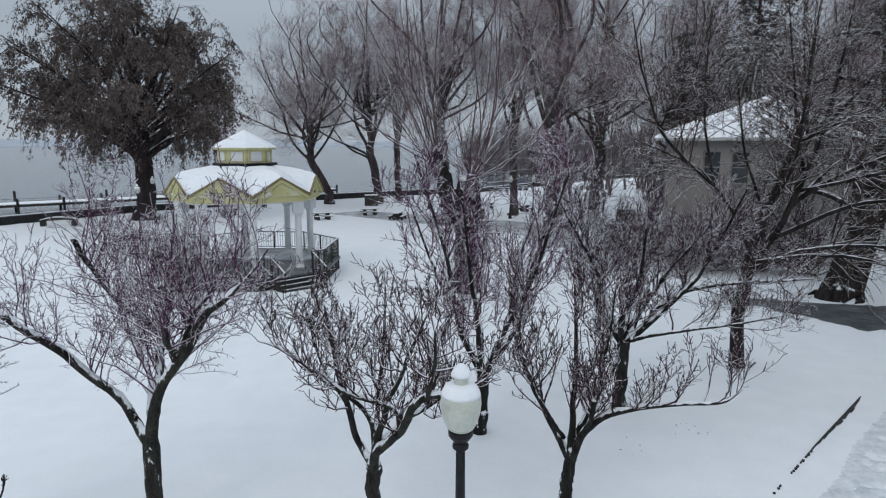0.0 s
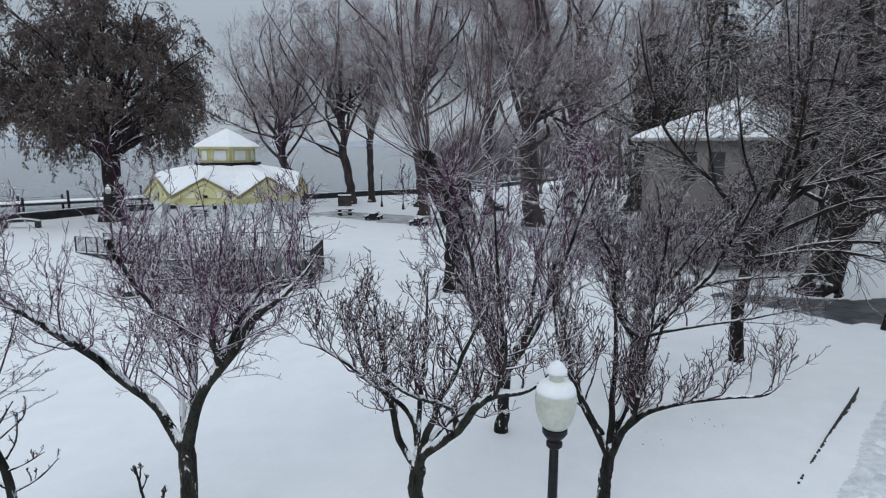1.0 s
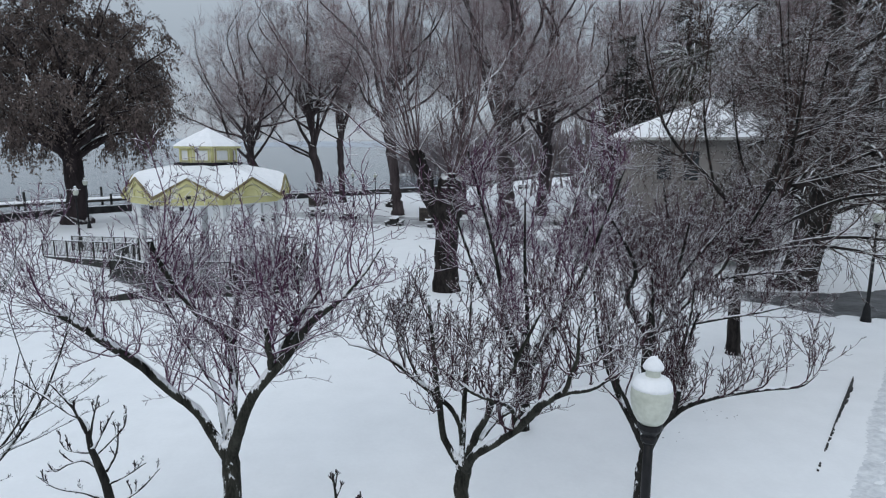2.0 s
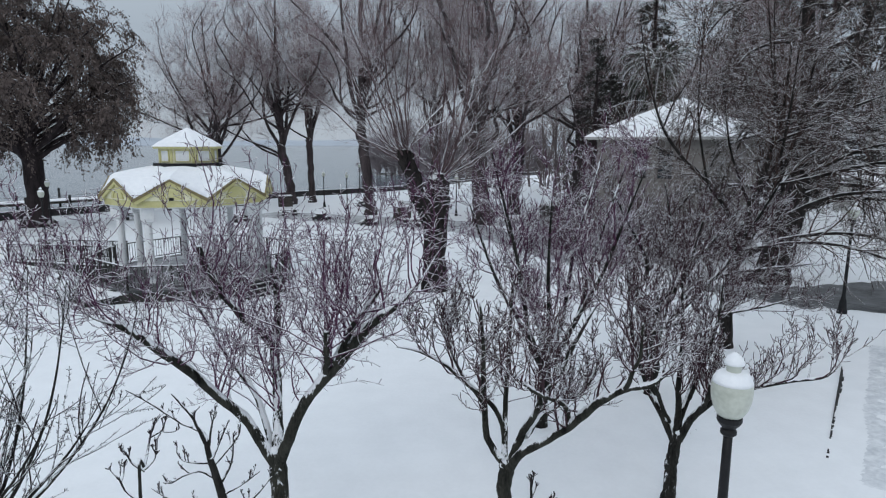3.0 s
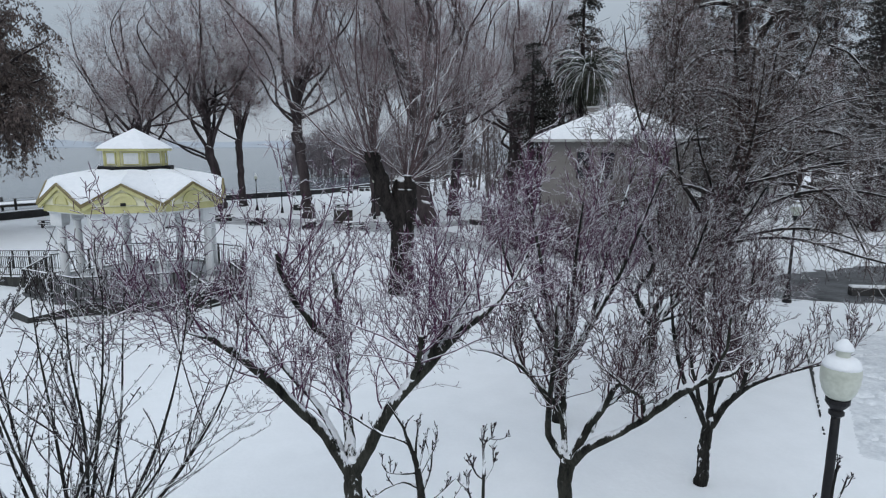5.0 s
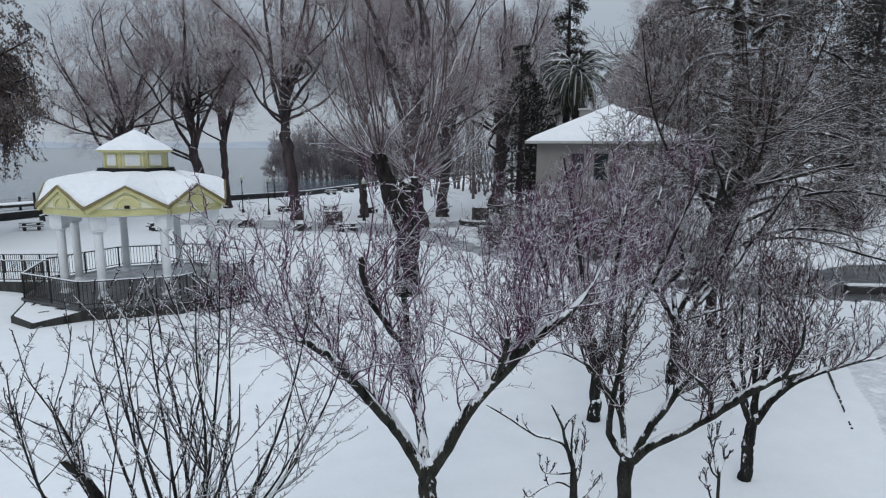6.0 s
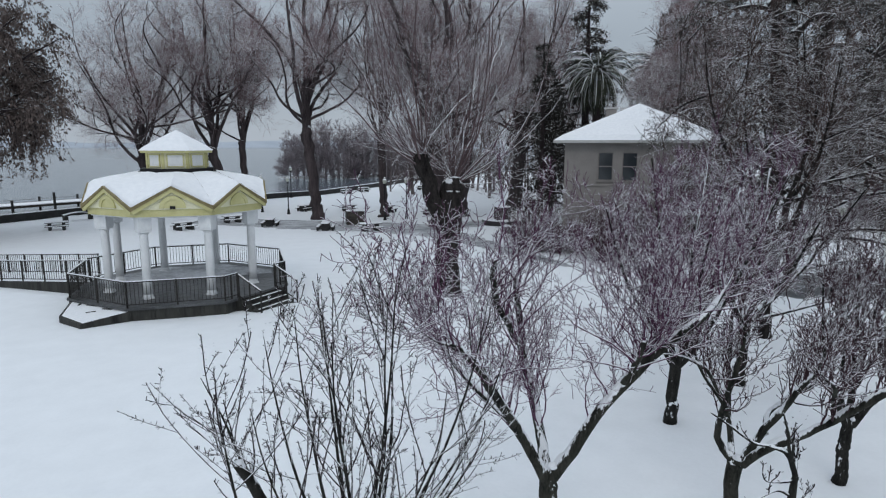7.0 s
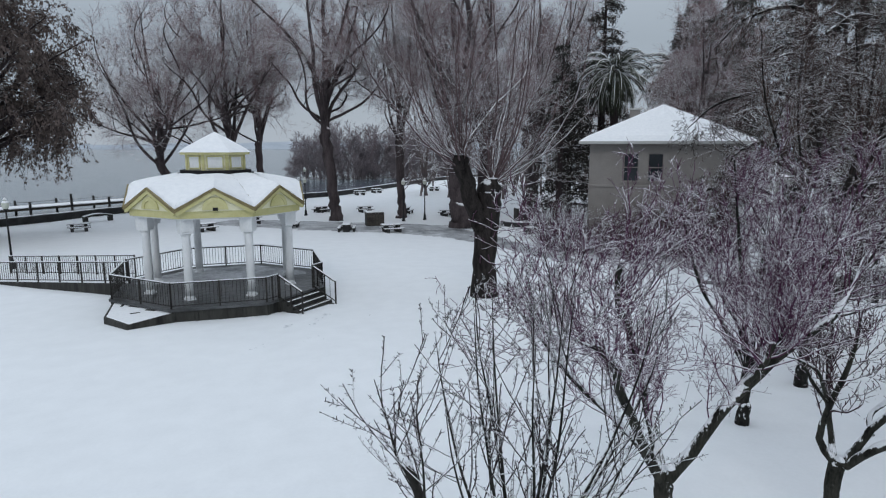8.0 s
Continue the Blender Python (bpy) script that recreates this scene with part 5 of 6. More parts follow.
plant("tree", (8.16, 17.0, 0.5), SLENDER, [
    dict(name="branch", split=True, of=["limb"], n=12, len=(0.9, 2.6), angle=50, up=0.05, wander=0.14, ratio=0.5, tip=0.01, cap=0.032, snow=True, sides=4, span=(0.2, 1.0)),
    dict(name="shoot", of=["limb", "branch"], n=6, len=(0.6, 1.7), angle=50, up=-0.02, wander=0.16, ratio=0.5, tip=0.008, cap=0.015, snow=True, k=5),
    dict(name="twig", of=["branch", "shoot"], n=4, len=(0.25, 0.8), angle=48, up=-0.02, wander=0.16, ratio=0.7, tip=0.006, cap=0.009, fine=True),
], 16, "tall slender bare tree with a wide twiggy snow-dusted crown", BARK_OLD, TWIG_DARK, snow_fill=0.42, wavy=0.8, thin=0.92)

# young tree of long straight shoots
rngf = np.random.default_rng(31)
FX, FY = -7.15, 6.75
F_LINES = [[(FX, FY, 0.5, 0.15), (FX, FY, 1.2, 0.11), (FX - 0.02, FY, 2.2, 0.1), (FX - 0.03, FY, 2.75, 0.085)]]
for i in range(13):
    # leaders lean out more the lower they end, curving up towards their tips
    a = 2.4 * i + rngf.uniform(-0.25, 0.25)
    s = 0.2 + 1.35 * ((i + 0.5) / 13) ** 0.8
    h = 6.05 - 0.25 * s - 0.3 * s * s + rngf.uniform(-0.35, 0.1)
    z0 = 2.75 - 0.02 * i + rngf.uniform(-0.1, 0.1)
    dx, dy = s * math.cos(a) * (1.5 if math.cos(a) > 0 else 0.62), s * math.sin(a) * 0.8
    bow = rngf.uniform(-0.16, 0.16)
    F_LINES.append([(FX, FY, z0, 0.034), (FX + dx * 0.36 - dy * bow, FY + dy * 0.36 + dx * bow, z0 + (h - z0) * 0.2, 0.024), (FX + dx * 0.7 - dy * bow, FY + dy * 0.7 + dx * bow, z0 + (h - z0) * 0.5, 0.016), (FX + dx * 0.9, FY + dy * 0.9, z0 + (h - z0) * 0.78, 0.0095), (FX + dx, FY + dy, h, 0.004)])
F_LINES.append([(FX, FY, 2.3, 0.08), (-7.65, 7.0, 2.95, 0.072), (-7.95, 7.2, 3.4, 0.066), (-8.18, 7.05, 3.95, 0.06)])
F_LINES.append([(FX, FY, 2.5, 0.036), (-6.7, 6.75, 3.0, 0.026), (-6.2, 6.8, 3.55, 0.016), (-5.85, 6.85, 4.1, 0.005)])
F_LINES.append([(FX, FY, 2.6, 0.034), (-6.85, 6.5, 3.1, 0.024), (-6.35, 6.3, 3.75, 0.015), (-6.0, 6.25, 4.35, 0.005)])
F_LINES.append([(-7.9, 7.1, 3.3, 0.03), (-8.15, 7.4, 3.75, 0.02), (-8.3, 7.3, 4.3, 0.012), (-8.45, 7.1, 4.8, 0.0045)])
F_LINES.append([(-7.8, 6.9, 3.2, 0.03), (-8.1, 6.5, 3.7, 0.018), (-8.2, 6.3, 4.3, 0.011), (-8.25, 6.3, 4.8, 0.0045)])
plant("tree", (FX, FY, 0.78), F_LINES, [
    dict(name="branch", split=True, of=["limb"], n=7, len=(0.5, 1.5), angle=34, up=0.04, wander=0.06, ratio=0.6, tip=0.0048, cap=0.009, sides=4, snow=True, span=(0.12, 0.9), rise=0.5, k=9),
    dict(name="side_twig", of=["branch", "limb"], n=2, len=(0.2, 0.75), angle=38, up=0.04, wander=0.06, ratio=0.6, tip=0.004, cap=0.0058, snow=True, k=5, span=(0.15, 0.95)),
    dict(name="spur", of=["limb", "branch", "side_twig"], n=15, len=(0.014, 0.042), angle=60, up=0.1, wander=0.1, ratio=0.8, tip=0.004, cap=0.006, k=3, shorten=0.0),
], 17, "young bare tree of long straight snow-dusted shoots", BARK, TWIG_BLACK, thin=0.8, wavy=0.6)

# close knobby trees and saplings whose tops reach into view
KNOBBY = []
KNOBBY.append([(-4.1, 4.7, 0.6, 0.06), (-4.12, 4.72, 2.5, 0.045), (-4.14, 4.74, 3.9, 0.035), (-4.18, 4.7, 4.3, 0.029), (-4.21, 4.66, 4.5, 0.022)])
KNOBBY.append([(-4.21, 4.66, 4.48, 0.021), (-4.25, 4.71, 4.64, 0.018), (-4.34, 4.78, 4.68, 0.012), (-4.46, 4.84, 4.71, 0.01), (-4.65, 4.86, 4.85, 0.008), (-4.83, 4.86, 4.98, 0.005)])
KNOBBY.append([(-4.24, 4.69, 4.6, 0.017), (-4.28, 4.68, 4.72, 0.012), (-4.32, 4.66, 4.84, 0.0095), (-4.43, 4.62, 5.03, 0.005)])
KNOBBY.append([(-4.22, 4.68, 4.55, 0.01), (-4.2, 4.72, 4.7, 0.007), (-4.16, 4.75, 4.88, 0.0045)])
KNOBBY.append([(-4.2, 4.68, 4.47, 0.01), (-4.15, 4.74, 4.58, 0.007), (-4.09, 4.81, 4.72, 0.0045)])
KNOBBY.append([(-4.19, 4.68, 4.42, 0.01), (-4.1, 4.76, 4.5, 0.008), (-4.03, 4.82, 4.58, 0.006), (-4.01, 4.84, 4.68, 0.0045)])
KNOBBY.append([(-4.18, 4.7, 4.3, 0.013), (-4.3, 4.72, 4.36, 0.01), (-4.42, 4.73, 4.33, 0.0085), (-4.53, 4.74, 4.27, 0.007), (-4.58, 4.74, 4.34, 0.005)])
KNOBBY.append([(-4.2, 4.67, 4.45, 0.01), (-4.32, 4.7, 4.44, 0.008), (-4.42, 4.72, 4.46, 0.006), (-4.46, 4.72, 4.53, 0.0045)])
KNOBBY.append([(-4.16, 4.72, 4.15, 0.012), (-4.02, 4.76, 4.2, 0.008), (-3.88, 4.8, 4.28, 0.005)])
KNOBBY.append([(-4.15, 4.74, 4.25, 0.01), (-4.08, 4.78, 4.4, 0.007), (-4.06, 4.8, 4.62, 0.0045)])
KNOBBY.append([(-4.14, 4.72, 4.0, 0.014), (-4.3, 4.7, 4.1, 0.01), (-4.5, 4.7, 4.15, 0.008), (-4.66, 4.72, 4.25, 0.005)])
KNOBBY.append([(-4.14, 4.74, 3.95, 0.014), (-3.95, 4.8, 4.05, 0.009), (-3.8, 4.85, 4.2, 0.005)])
plant("tree", (-4.1, 4.7, 0.8), KNOBBY, [
    dict(name="branch", split=True, of=["limb"], n=3, len=(0.05, 0.17), angle=48, up=0.18, wander=0.16, ratio=0.6, tip=0.004, cap=0.006, snow=True, sides=5, span=(0.35, 1.0), rise=0.6),
    dict(name="bud", of=["limb", "branch"], n=5, len=(0.01, 0.03), angle=50, up=0.2, wander=0.1, ratio=1.0, tip=0.004, cap=0.006, k=3, shorten=0.0),
], 18, "small knobby bare tree with stubby snow-tipped twigs", BARK, TWIG_BLACK, wavy=0.3, snow_fill=0.8)


def sapling(lines, seed):
    plant("tree", (lines[0][0][0], lines[0][0][1], 0.8), lines, [
        dict(name="branch", split=True, of=["limb", "trunk"], n=3, len=(0.04, 0.12), angle=45, up=0.25, wander=0.1, ratio=0.7, tip=0.0035, cap=0.005, snow=True, sides=5, span=(0.7, 0.98)),
        dict(name="bud", of=["limb", "trunk", "branch"], n=5, len=(0.01, 0.03), angle=50, up=0.25, wander=0.1, ratio=1.0, tip=0.004, cap=0.0055, k=3, span=(0.75, 1.0), shorten=0.0),
    ], seed, "thin bare sapling with snow on its buds", BARK, TWIG_BLACK, group="saplings", wavy=0.3)


sapling([
    [(-2.15, 3.25, 0.6, 0.03), (-2.18, 3.15, 2.9, 0.02), (-2.2, 3.1, 4.7, 0.0095), (-2.21, 3.08, 5.0, 0.007), (-2.22, 3.06, 5.14, 0.004)],
    [(-2.2, 3.1, 4.78, 0.007), (-2.13, 3.1, 4.88, 0.0055), (-2.1, 3.1, 4.97, 0.004)],
    [(-2.2, 3.1, 4.6, 0.008), (-2.29, 3.12, 4.72, 0.006), (-2.32, 3.12, 4.86, 0.004)],
], 19)
sapling([
    [(-4.2, 3.2, 0.6, 0.03), (-4.2, 3.24, 3.0, 0.02), (-4.19, 3.28, 5.06, 0.0085), (-4.17, 3.32, 5.19, 0.007), (-4.15, 3.43, 5.38, 0.0035)],
    [(-4.17, 3.31, 5.16, 0.006), (-4.22, 3.3, 5.21, 0.005), (-4.25, 3.3, 5.28, 0.004)],
    [(-4.17, 3.31, 5.17, 0.006), (-4.13, 3.33, 5.21, 0.005), (-4.115, 3.33, 5.26, 0.004)],
    [(-4.19, 3.27, 5.02, 0.007), (-4.25, 3.26, 5.09, 0.005), (-4.28, 3.26, 5.17, 0.004)],
    [(-4.16, 3.4, 5.3, 0.0045), (-4.12, 3.41, 5.32, 0.004), (-4.1, 3.41, 5.335, 0.0035)],
], 20)

# pollarded tree beside the lawn
PB = (0.3, 27.6, 0.0)
POLLARD = []
POLLARD.append([(0.3, 27.6, -0.4, 0.9), (0.29, 27.6, 0.15, 0.66), (0.28, 27.55, 1.5, 0.54), (0.3, 27.45, 3.2, 0.54), (0.36, 27.35, 4.6, 0.56), (0.38, 27.3, 5.1, 0.52)])
POLLARD.append([(0.1, 27.4, 3.2, 0.42), (-0.45, 27.2, 4.4, 0.37), (-0.9, 27.1, 5.6, 0.35), (-1.08, 27.05, 6.45, 0.38)])
POLLARD.append([(0.36, 27.35, 4.5, 0.4), (0.42, 27.25, 4.9, 0.38), (0.48, 27.2, 5.3, 0.34)])
plant("tree", PB, POLLARD, [
    dict(name="branch", split=True, of=["limb"], n=12, len=(5.5, 11.0), angle=35, up=0.16, wander=0.15, ratio=0.3, tip=0.010, cap=0.042, sides=5, snow=True, span=(0.72, 1.0), shorten=0.0, k=9),
    dict(name="whip", split=True, of=["limb"], n=8, len=(2.5, 5.5), angle=48, up=0.1, wander=0.15, ratio=0.15, tip=0.008, cap=0.021, sides=4, snow=True, span=(0.72, 1.0), shorten=0.0),
    dict(name="lower_branch", split=True, of=["limb"], n=5, len=(2.0, 4.6), angle=66, up=0.07, wander=0.14, ratio=0.2, tip=0.010, cap=0.035, sides=4, snow=True, span=(0.88, 1.0), shorten=0.0),
    dict(name="shoot", of=["branch", "whip", "lower_branch"], n=7, len=(0.9, 3.2), angle=40, up=0.1, wander=0.16, ratio=0.5, tip=0.006, cap=0.013, snow=True, span=(0.08, 0.97), k=5),
    dict(name="twig", of=["shoot"], n=5, len=(0.4, 1.3), angle=44, up=0.05, wander=0.14, ratio=0.7, tip=0.0055, cap=0.009, fine=True),
], 41, "old pollarded tree with a cut head and long whips", BARK_OLD, WHIP, sides=14, lump=0.06, jit=0.05, wavy=0.3, snow_fill=0.7)


# tall bare trees by the lake
BIG = [
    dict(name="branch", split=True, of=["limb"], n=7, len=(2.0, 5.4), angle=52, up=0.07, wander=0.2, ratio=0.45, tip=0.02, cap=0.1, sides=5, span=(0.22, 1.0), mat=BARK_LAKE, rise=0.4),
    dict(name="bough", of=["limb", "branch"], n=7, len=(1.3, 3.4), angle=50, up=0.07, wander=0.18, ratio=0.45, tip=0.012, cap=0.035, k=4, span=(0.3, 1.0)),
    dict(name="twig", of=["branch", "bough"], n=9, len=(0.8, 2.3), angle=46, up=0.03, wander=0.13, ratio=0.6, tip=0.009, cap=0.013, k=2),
]


def tall(x, y, height, fork, spread, limbs, seed, r, lean=(0, 0), label="tall bare lakeside tree with fine snow-dusted twigs", arch=0.0):
    """A high tree: stems that part at different heights and rise in a narrow fan, with lower side limbs; arch: how far the stems bow outwards."""
    base = (x, y, lie(x, y))
    z = base[2]
    rng = np.random.default_rng(seed + 400)
    lines = vase(base, z + fork, z + height, spread * 0.45, 1, seed, r, lean)[:1]
    fx, fy = x + lean[0], y + lean[1]
    lines.append([(fx, fy, z + fork * 0.96, r * 0.72), (fx + rng.normal(0, 0.3), fy + rng.normal(0, 0.3), z + fork + (height - fork) * 0.3, r * 0.5), (fx + rng.normal(0, 0.6), fy, z + fork + (height - fork) * 0.65, r * 0.28), (fx + rng.normal(0, 0.8), fy, z + height, r * 0.06)])
    for i in range(limbs + 8):
        side = i >= limbs
        a = 2 * math.pi * (i * (0.3 if side else 1.0 / limbs) + rng.uniform(-0.12, 0.12))
        s = spread * (rng.uniform(0.7, 1.2) if side else rng.uniform(0.4, 0.95))
        start = z + fork + (height - fork) * (rng.uniform(-0.08, 0.3) if side else rng.uniform(-0.05, 0.16))
        top = start + (height - fork) * (rng.uniform(0.18, 0.45) if side else rng.uniform(0.66, 0.88))
        c, d = math.cos(a), math.sin(a)
        w = [rng.normal(0, 0.09 * spread) for _ in range(6)]
        rr = r * (0.3 if side else rng.uniform(0.32, 0.5))
        h = top - start
        q = arch + (0.7 if side else 0.0)
        k1, k2, k3 = 0.26 + 0.12 * q, 0.54 + 0.16 * q, 0.8 + 0.1 * q
        z1, z2, z3 = 0.26 - 0.04 * q, 0.56 - 0.02 * q, 0.82
        lines.append([(fx + c * 0.1, fy + d * 0.1, start, rr), (fx + c * s * k1 + w[0] * 0.6, fy + d * s * k1 + w[1] * 0.6, start + h * z1, rr * 0.78), (fx + c * s * k2 + w[2], fy + d * s * k2 + w[3], start + h * z2, rr * 0.55), (fx + c * s * k3 + w[4], fy + d * s * k3 + w[5], start + h * z3, rr * 0.3), (fx + c * s, fy + d * s, top, rr * 0.08)])
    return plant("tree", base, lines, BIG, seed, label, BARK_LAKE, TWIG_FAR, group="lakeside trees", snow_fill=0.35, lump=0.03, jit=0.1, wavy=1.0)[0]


tall(-2.0, 66.5, 29, 9.0, 8.5, 7, 51, 0.55, (-0.8, 0))
t2 = tall(-12, 81, 28, 7.0, 9.5, 7, 52, 0.55, (-1.0, 0))
tall(-18.2, 79.5, 23.5, 6.0, 11.5, 11, 53, 0.5, (-2.6, 0.5), "leaning bare lakeside tree with several stems", arch=0.8)
t4 = tall(8.2, 55.5, 28, 7.5, 6.5, 6, 54, 0.75, (-0.5, 0))
t5 = tall(5.1, 66.9, 26, 8, 5.0, 5, 55, 0.42)
copy_thing(t5, pose(*foot(-9.6, 83), 0, 0, 70))
copy_thing(t2, pose(*foot(13.5, 64.5), 0, 0, 100))
copy_thing(t4, pose(*foot(23.3, 72.5), 0, 0, 160))
copy_thing(t4, pose(*foot(31, 78), 0, 0, 250))
copy_thing(t5, pose(*foot(27, 46.5), 0, 0, 120) @ Matrix.Scale(0.72, 4))
copy_thing(t5, pose(*foot(32.5, 52), 0, 0, 20) @ Matrix.Scale(0.8, 4))
copy_thing(t5, pose(*foot(64, 68), 0, 0, 150) @ Matrix.Scale(0.75, 4))


# ---- large leafy and evergreen trees ----
def make_brown_tree():
    base = (-32.3, 59.5, lie(-32.3, 59.5))
    x, y, z = base
    rng = np.random.default_rng(62)
    lines = [[(x, y, z - 0.4, 1.6), (x, y, z + 0.8, 1.0), (x - 0.1, y, z + 4, 0.85), (x - 0.2, y, z + 8.5, 0.75), (x - 0.3, y, z + 10.5, 0.55)]]
    # limbs that end all over a broad dome; the low ones arch over and hang
    for i in range(40):
        u = (i + 0.5) / 40
        e = math.asin(-0.46 + 1.42 * u)
        a = 2.4 * i + rng.uniform(-0.15, 0.15)
        reach = (11.6 - 1.2 * u) * math.cos(e) * rng.uniform(0.85, 1.05)
        low = max(0.0, 1 - 3 * u)
        c, d = math.cos(a) * (1.12 if math.cos(a) < 0 else 0.92 - 0.24 * low), math.sin(a)
        start = 5.5 + 5.0 * u + rng.uniform(-0.4, 0.4)
        top = 12.9 + 9.6 * math.sin(e) + rng.uniform(-0.6, 0.6)
        h, rr = top - start, 0.27 - 0.08 * u
        lines.append([(x - 0.15, y, z + start, rr), (x + c * reach * 0.3, y + d * reach * 0.3, z + start + h * (0.32 + 0.25 * low), rr * 0.75), (x + c * reach * 0.65 + rng.normal(0, 0.4), y + d * reach * 0.65 + rng.normal(0, 0.4), z + start + h * (0.7 + 0.32 * low), rr * 0.5), (x + c * reach, y + d * reach, z + top, rr * 0.15)])
    ob, pool, rng = plant("tree", base, lines, [
        dict(name="branch", split=True, of=["limb"], n=7, len=(1.4, 3.2), angle=55, up=0.04, droop=-0.25, wander=0.2, ratio=0.4, tip=0.03, cap=0.1, sides=5, span=(0.45, 1.0), mat=BARK_FAR, rise=0.3),
        dict(name="strand", of=["limb", "branch"], n=11, len=(0.8, 4.2), angle=55, up=0.05, droop=-0.95, wander=0.12, ratio=0.4, tip=0.012, cap=0.03, span=(0.4, 1.0), shorten=0.0, mat=BARK_FAR, sides=3, k=5),
    ], 61, "huge old tree with hanging withered brown foliage", BARK_FAR, TWIG_FAR, sides=14, lump=0.05, jit=0.04, snow_fill=0.4, wavy=0.9)
    n = 84000
    at = along(pool["strand"][0], n, rng, (0.1, 1.0), 0.85) + rng.normal(0, 0.12, (n, 3))
    tagged(part("leaves", leaves(at, (0.15, 0.38), rng, 1.6, 0.21), LEAF_BROWN, ob, "withered brown hanging leaves"), kind="stuff")


make_brown_tree()


def make_dark_tree():
    base = (17.0, 27.2, lie(17, 27.2))
    x, y, z = base
    lines = [[(x, y, z - 0.4, 1.25), (x + 0.1, y, z + 0.4, 0.85), (x + 0.7, y, z + 3, 0.66), (x + 1.6, y, z + 6.8, 0.6), (x + 1.8, y, z + 7.6, 0.5)],
             [(x + 1.6, y, z + 6.6, 0.42), (x + 1.3, y + 0.3, z + 10, 0.34), (x + 0.9, y + 0.4, z + 15, 0.22), (x + 0.8, y, z + 21, 0.06)],
             [(x + 1.8, y, z + 6.8, 0.42), (x + 3.0, y - 0.3, z + 10, 0.33), (x + 3.6, y - 0.4, z + 15, 0.2), (x + 3.8, y, z + 20, 0.06)]]
    rng = np.random.default_rng(71)
    for i in range(36):
        low = i < 12
        h = 3.0 + 0.36 * i if low else 7.6 + 12 * ((i - 12) / 24) ** 0.9
        a = (0.9, -0.5, 2.0, -1.4, 0.2, -2.4, 1.5, -0.9, -1.9, 2.8, -1.2, -2.9)[i] if low else i * 2.4 + rng.uniform(-0.4, 0.4)
        s = rng.uniform(5.5, 8.0) * (1.0 - 0.4 * i / 36)
        cx = x + min(h, 7) * 0.24
        c, d = math.cos(a), math.sin(a)
        lines.append([(cx, y, z + h, 0.15), (cx + c * s * 0.35, y + d * s * 0.35, z + h + 0.9, 0.10), (cx + c * s * 0.75, y + d * s * 0.75, z + h + 0.4, 0.06), (cx + c * s, y + d * s, z + h - (1.9 if low else 1.0), 0.02)])
    ob, pool, rng = plant("tree", base, lines, [
        dict(name="branch", of=["limb"], n=7, len=(1.2, 3.0), angle=50, up=-0.02, droop=-0.2, wander=0.12, ratio=0.45, tip=0.012, cap=0.04, sides=4, snow=True, span=(0.25, 1.0), k=5),
        dict(name="shoot", of=["limb", "branch"], n=6, len=(0.6, 1.8), angle=45, up=-0.04, droop=-0.3, wander=0.14, ratio=0.5, tip=0.008, cap=0.016, snow=True, k=4),
        dict(name="twig", of=["shoot"], n=4, len=(0.3, 0.8), angle=42, up=-0.05, wander=0.14, ratio=0.7, tip=0.006, cap=0.01, k=2),
    ], 72, "large dark evergreen with long drooping snow-dusted branches", BARK_OLD, TWIG_DARK, sides=14, lump=0.05, jit=0.04, snow_fill=0.7, wavy=0.3)
    up = np.concatenate((pool["shoot"][0], pool["twig"][0]))
    # foliage all over the upper crown, lower down only close round the trunk
    z0, reach = up[:, 0, 2], np.hypot(up[:, 0, 0] - 0.8, up[:, 0, 1])
    up = up[(z0 + rng.normal(0, 1.2, len(up)) > 4.2) | ((z0 > 1.6) & (reach < 4.2))]
    n = 104000
    at = along(up, n, rng) + rng.normal(0, 0.03, (n, 3))
    tagged(part("needles", leaves(at, (0.06, 0.15), rng, 0.6, 0.12), LEAF_DARK, ob, "dark evergreen needles dusted with snow"), kind="stuff")


make_dark_tree()


def make_conifer(place, height, radius, seed):
    """A spruce: straight trunk, tiers of drooping boughs and needles hung along them."""
    rng = np.random.default_rng(seed)
    ob = thing("conifer", place, "tall dark conifer with snow on its drooping boughs", "tree", "conifers")
    p, r = curve([(0, 0, -0.4, height * 0.02), (0, 0, height * 0.5, height * 0.012), (0, 0, height, 0.03)], 13)
    part("trunk", rough_tube(p, r, 8, rng), BARK_FAR, ob, smooth=True)
    n = 126
    h = height * (0.10 + 0.89 * (np.floor(np.linspace(0, 0.999, n) * 18) / 18) ** 0.85) + rng.normal(0, 0.15, n)
    reach = radius * (1.05 - h / height) * rng.uniform(0.6, 1.2, n) + 0.25
    a = rng.uniform(0, 2 * np.pi, n)
    k = 6
    P = np.zeros((n, k, 3))
    for j in range(k):
        u = j / (k - 1)
        P[:, j] = np.stack((np.cos(a) * reach * u, np.sin(a) * reach * u, h + reach * (0.1 * u - 0.34 * u * u)), -1)
    R = np.linspace(0.07, 0.015, k)[None] * np.ones((n, 1))
    tagged(part("bough", tubes(P, R, 4), BARK_FAR, ob), kind="stuff")
    sub, sr = sprout(P, R, 9, (0.2, 1.0), (0.5, 1.6), 50, 4, -0.1, 0.1, 0.5, 0.01, rng)
    at = along(np.concatenate((sub, P[:, ::2][:, :3].repeat(1, 0)[:, [0, 1, 2, 2]])), 15000, rng) + rng.normal(0, 0.07, (15000, 3))
    tagged(part("needles", leaves(at, (0.17, 0.4), rng, 0.9, 0.17), LEAF_DARK, ob, "dark needles with snow"), kind="stuff")
    return ob


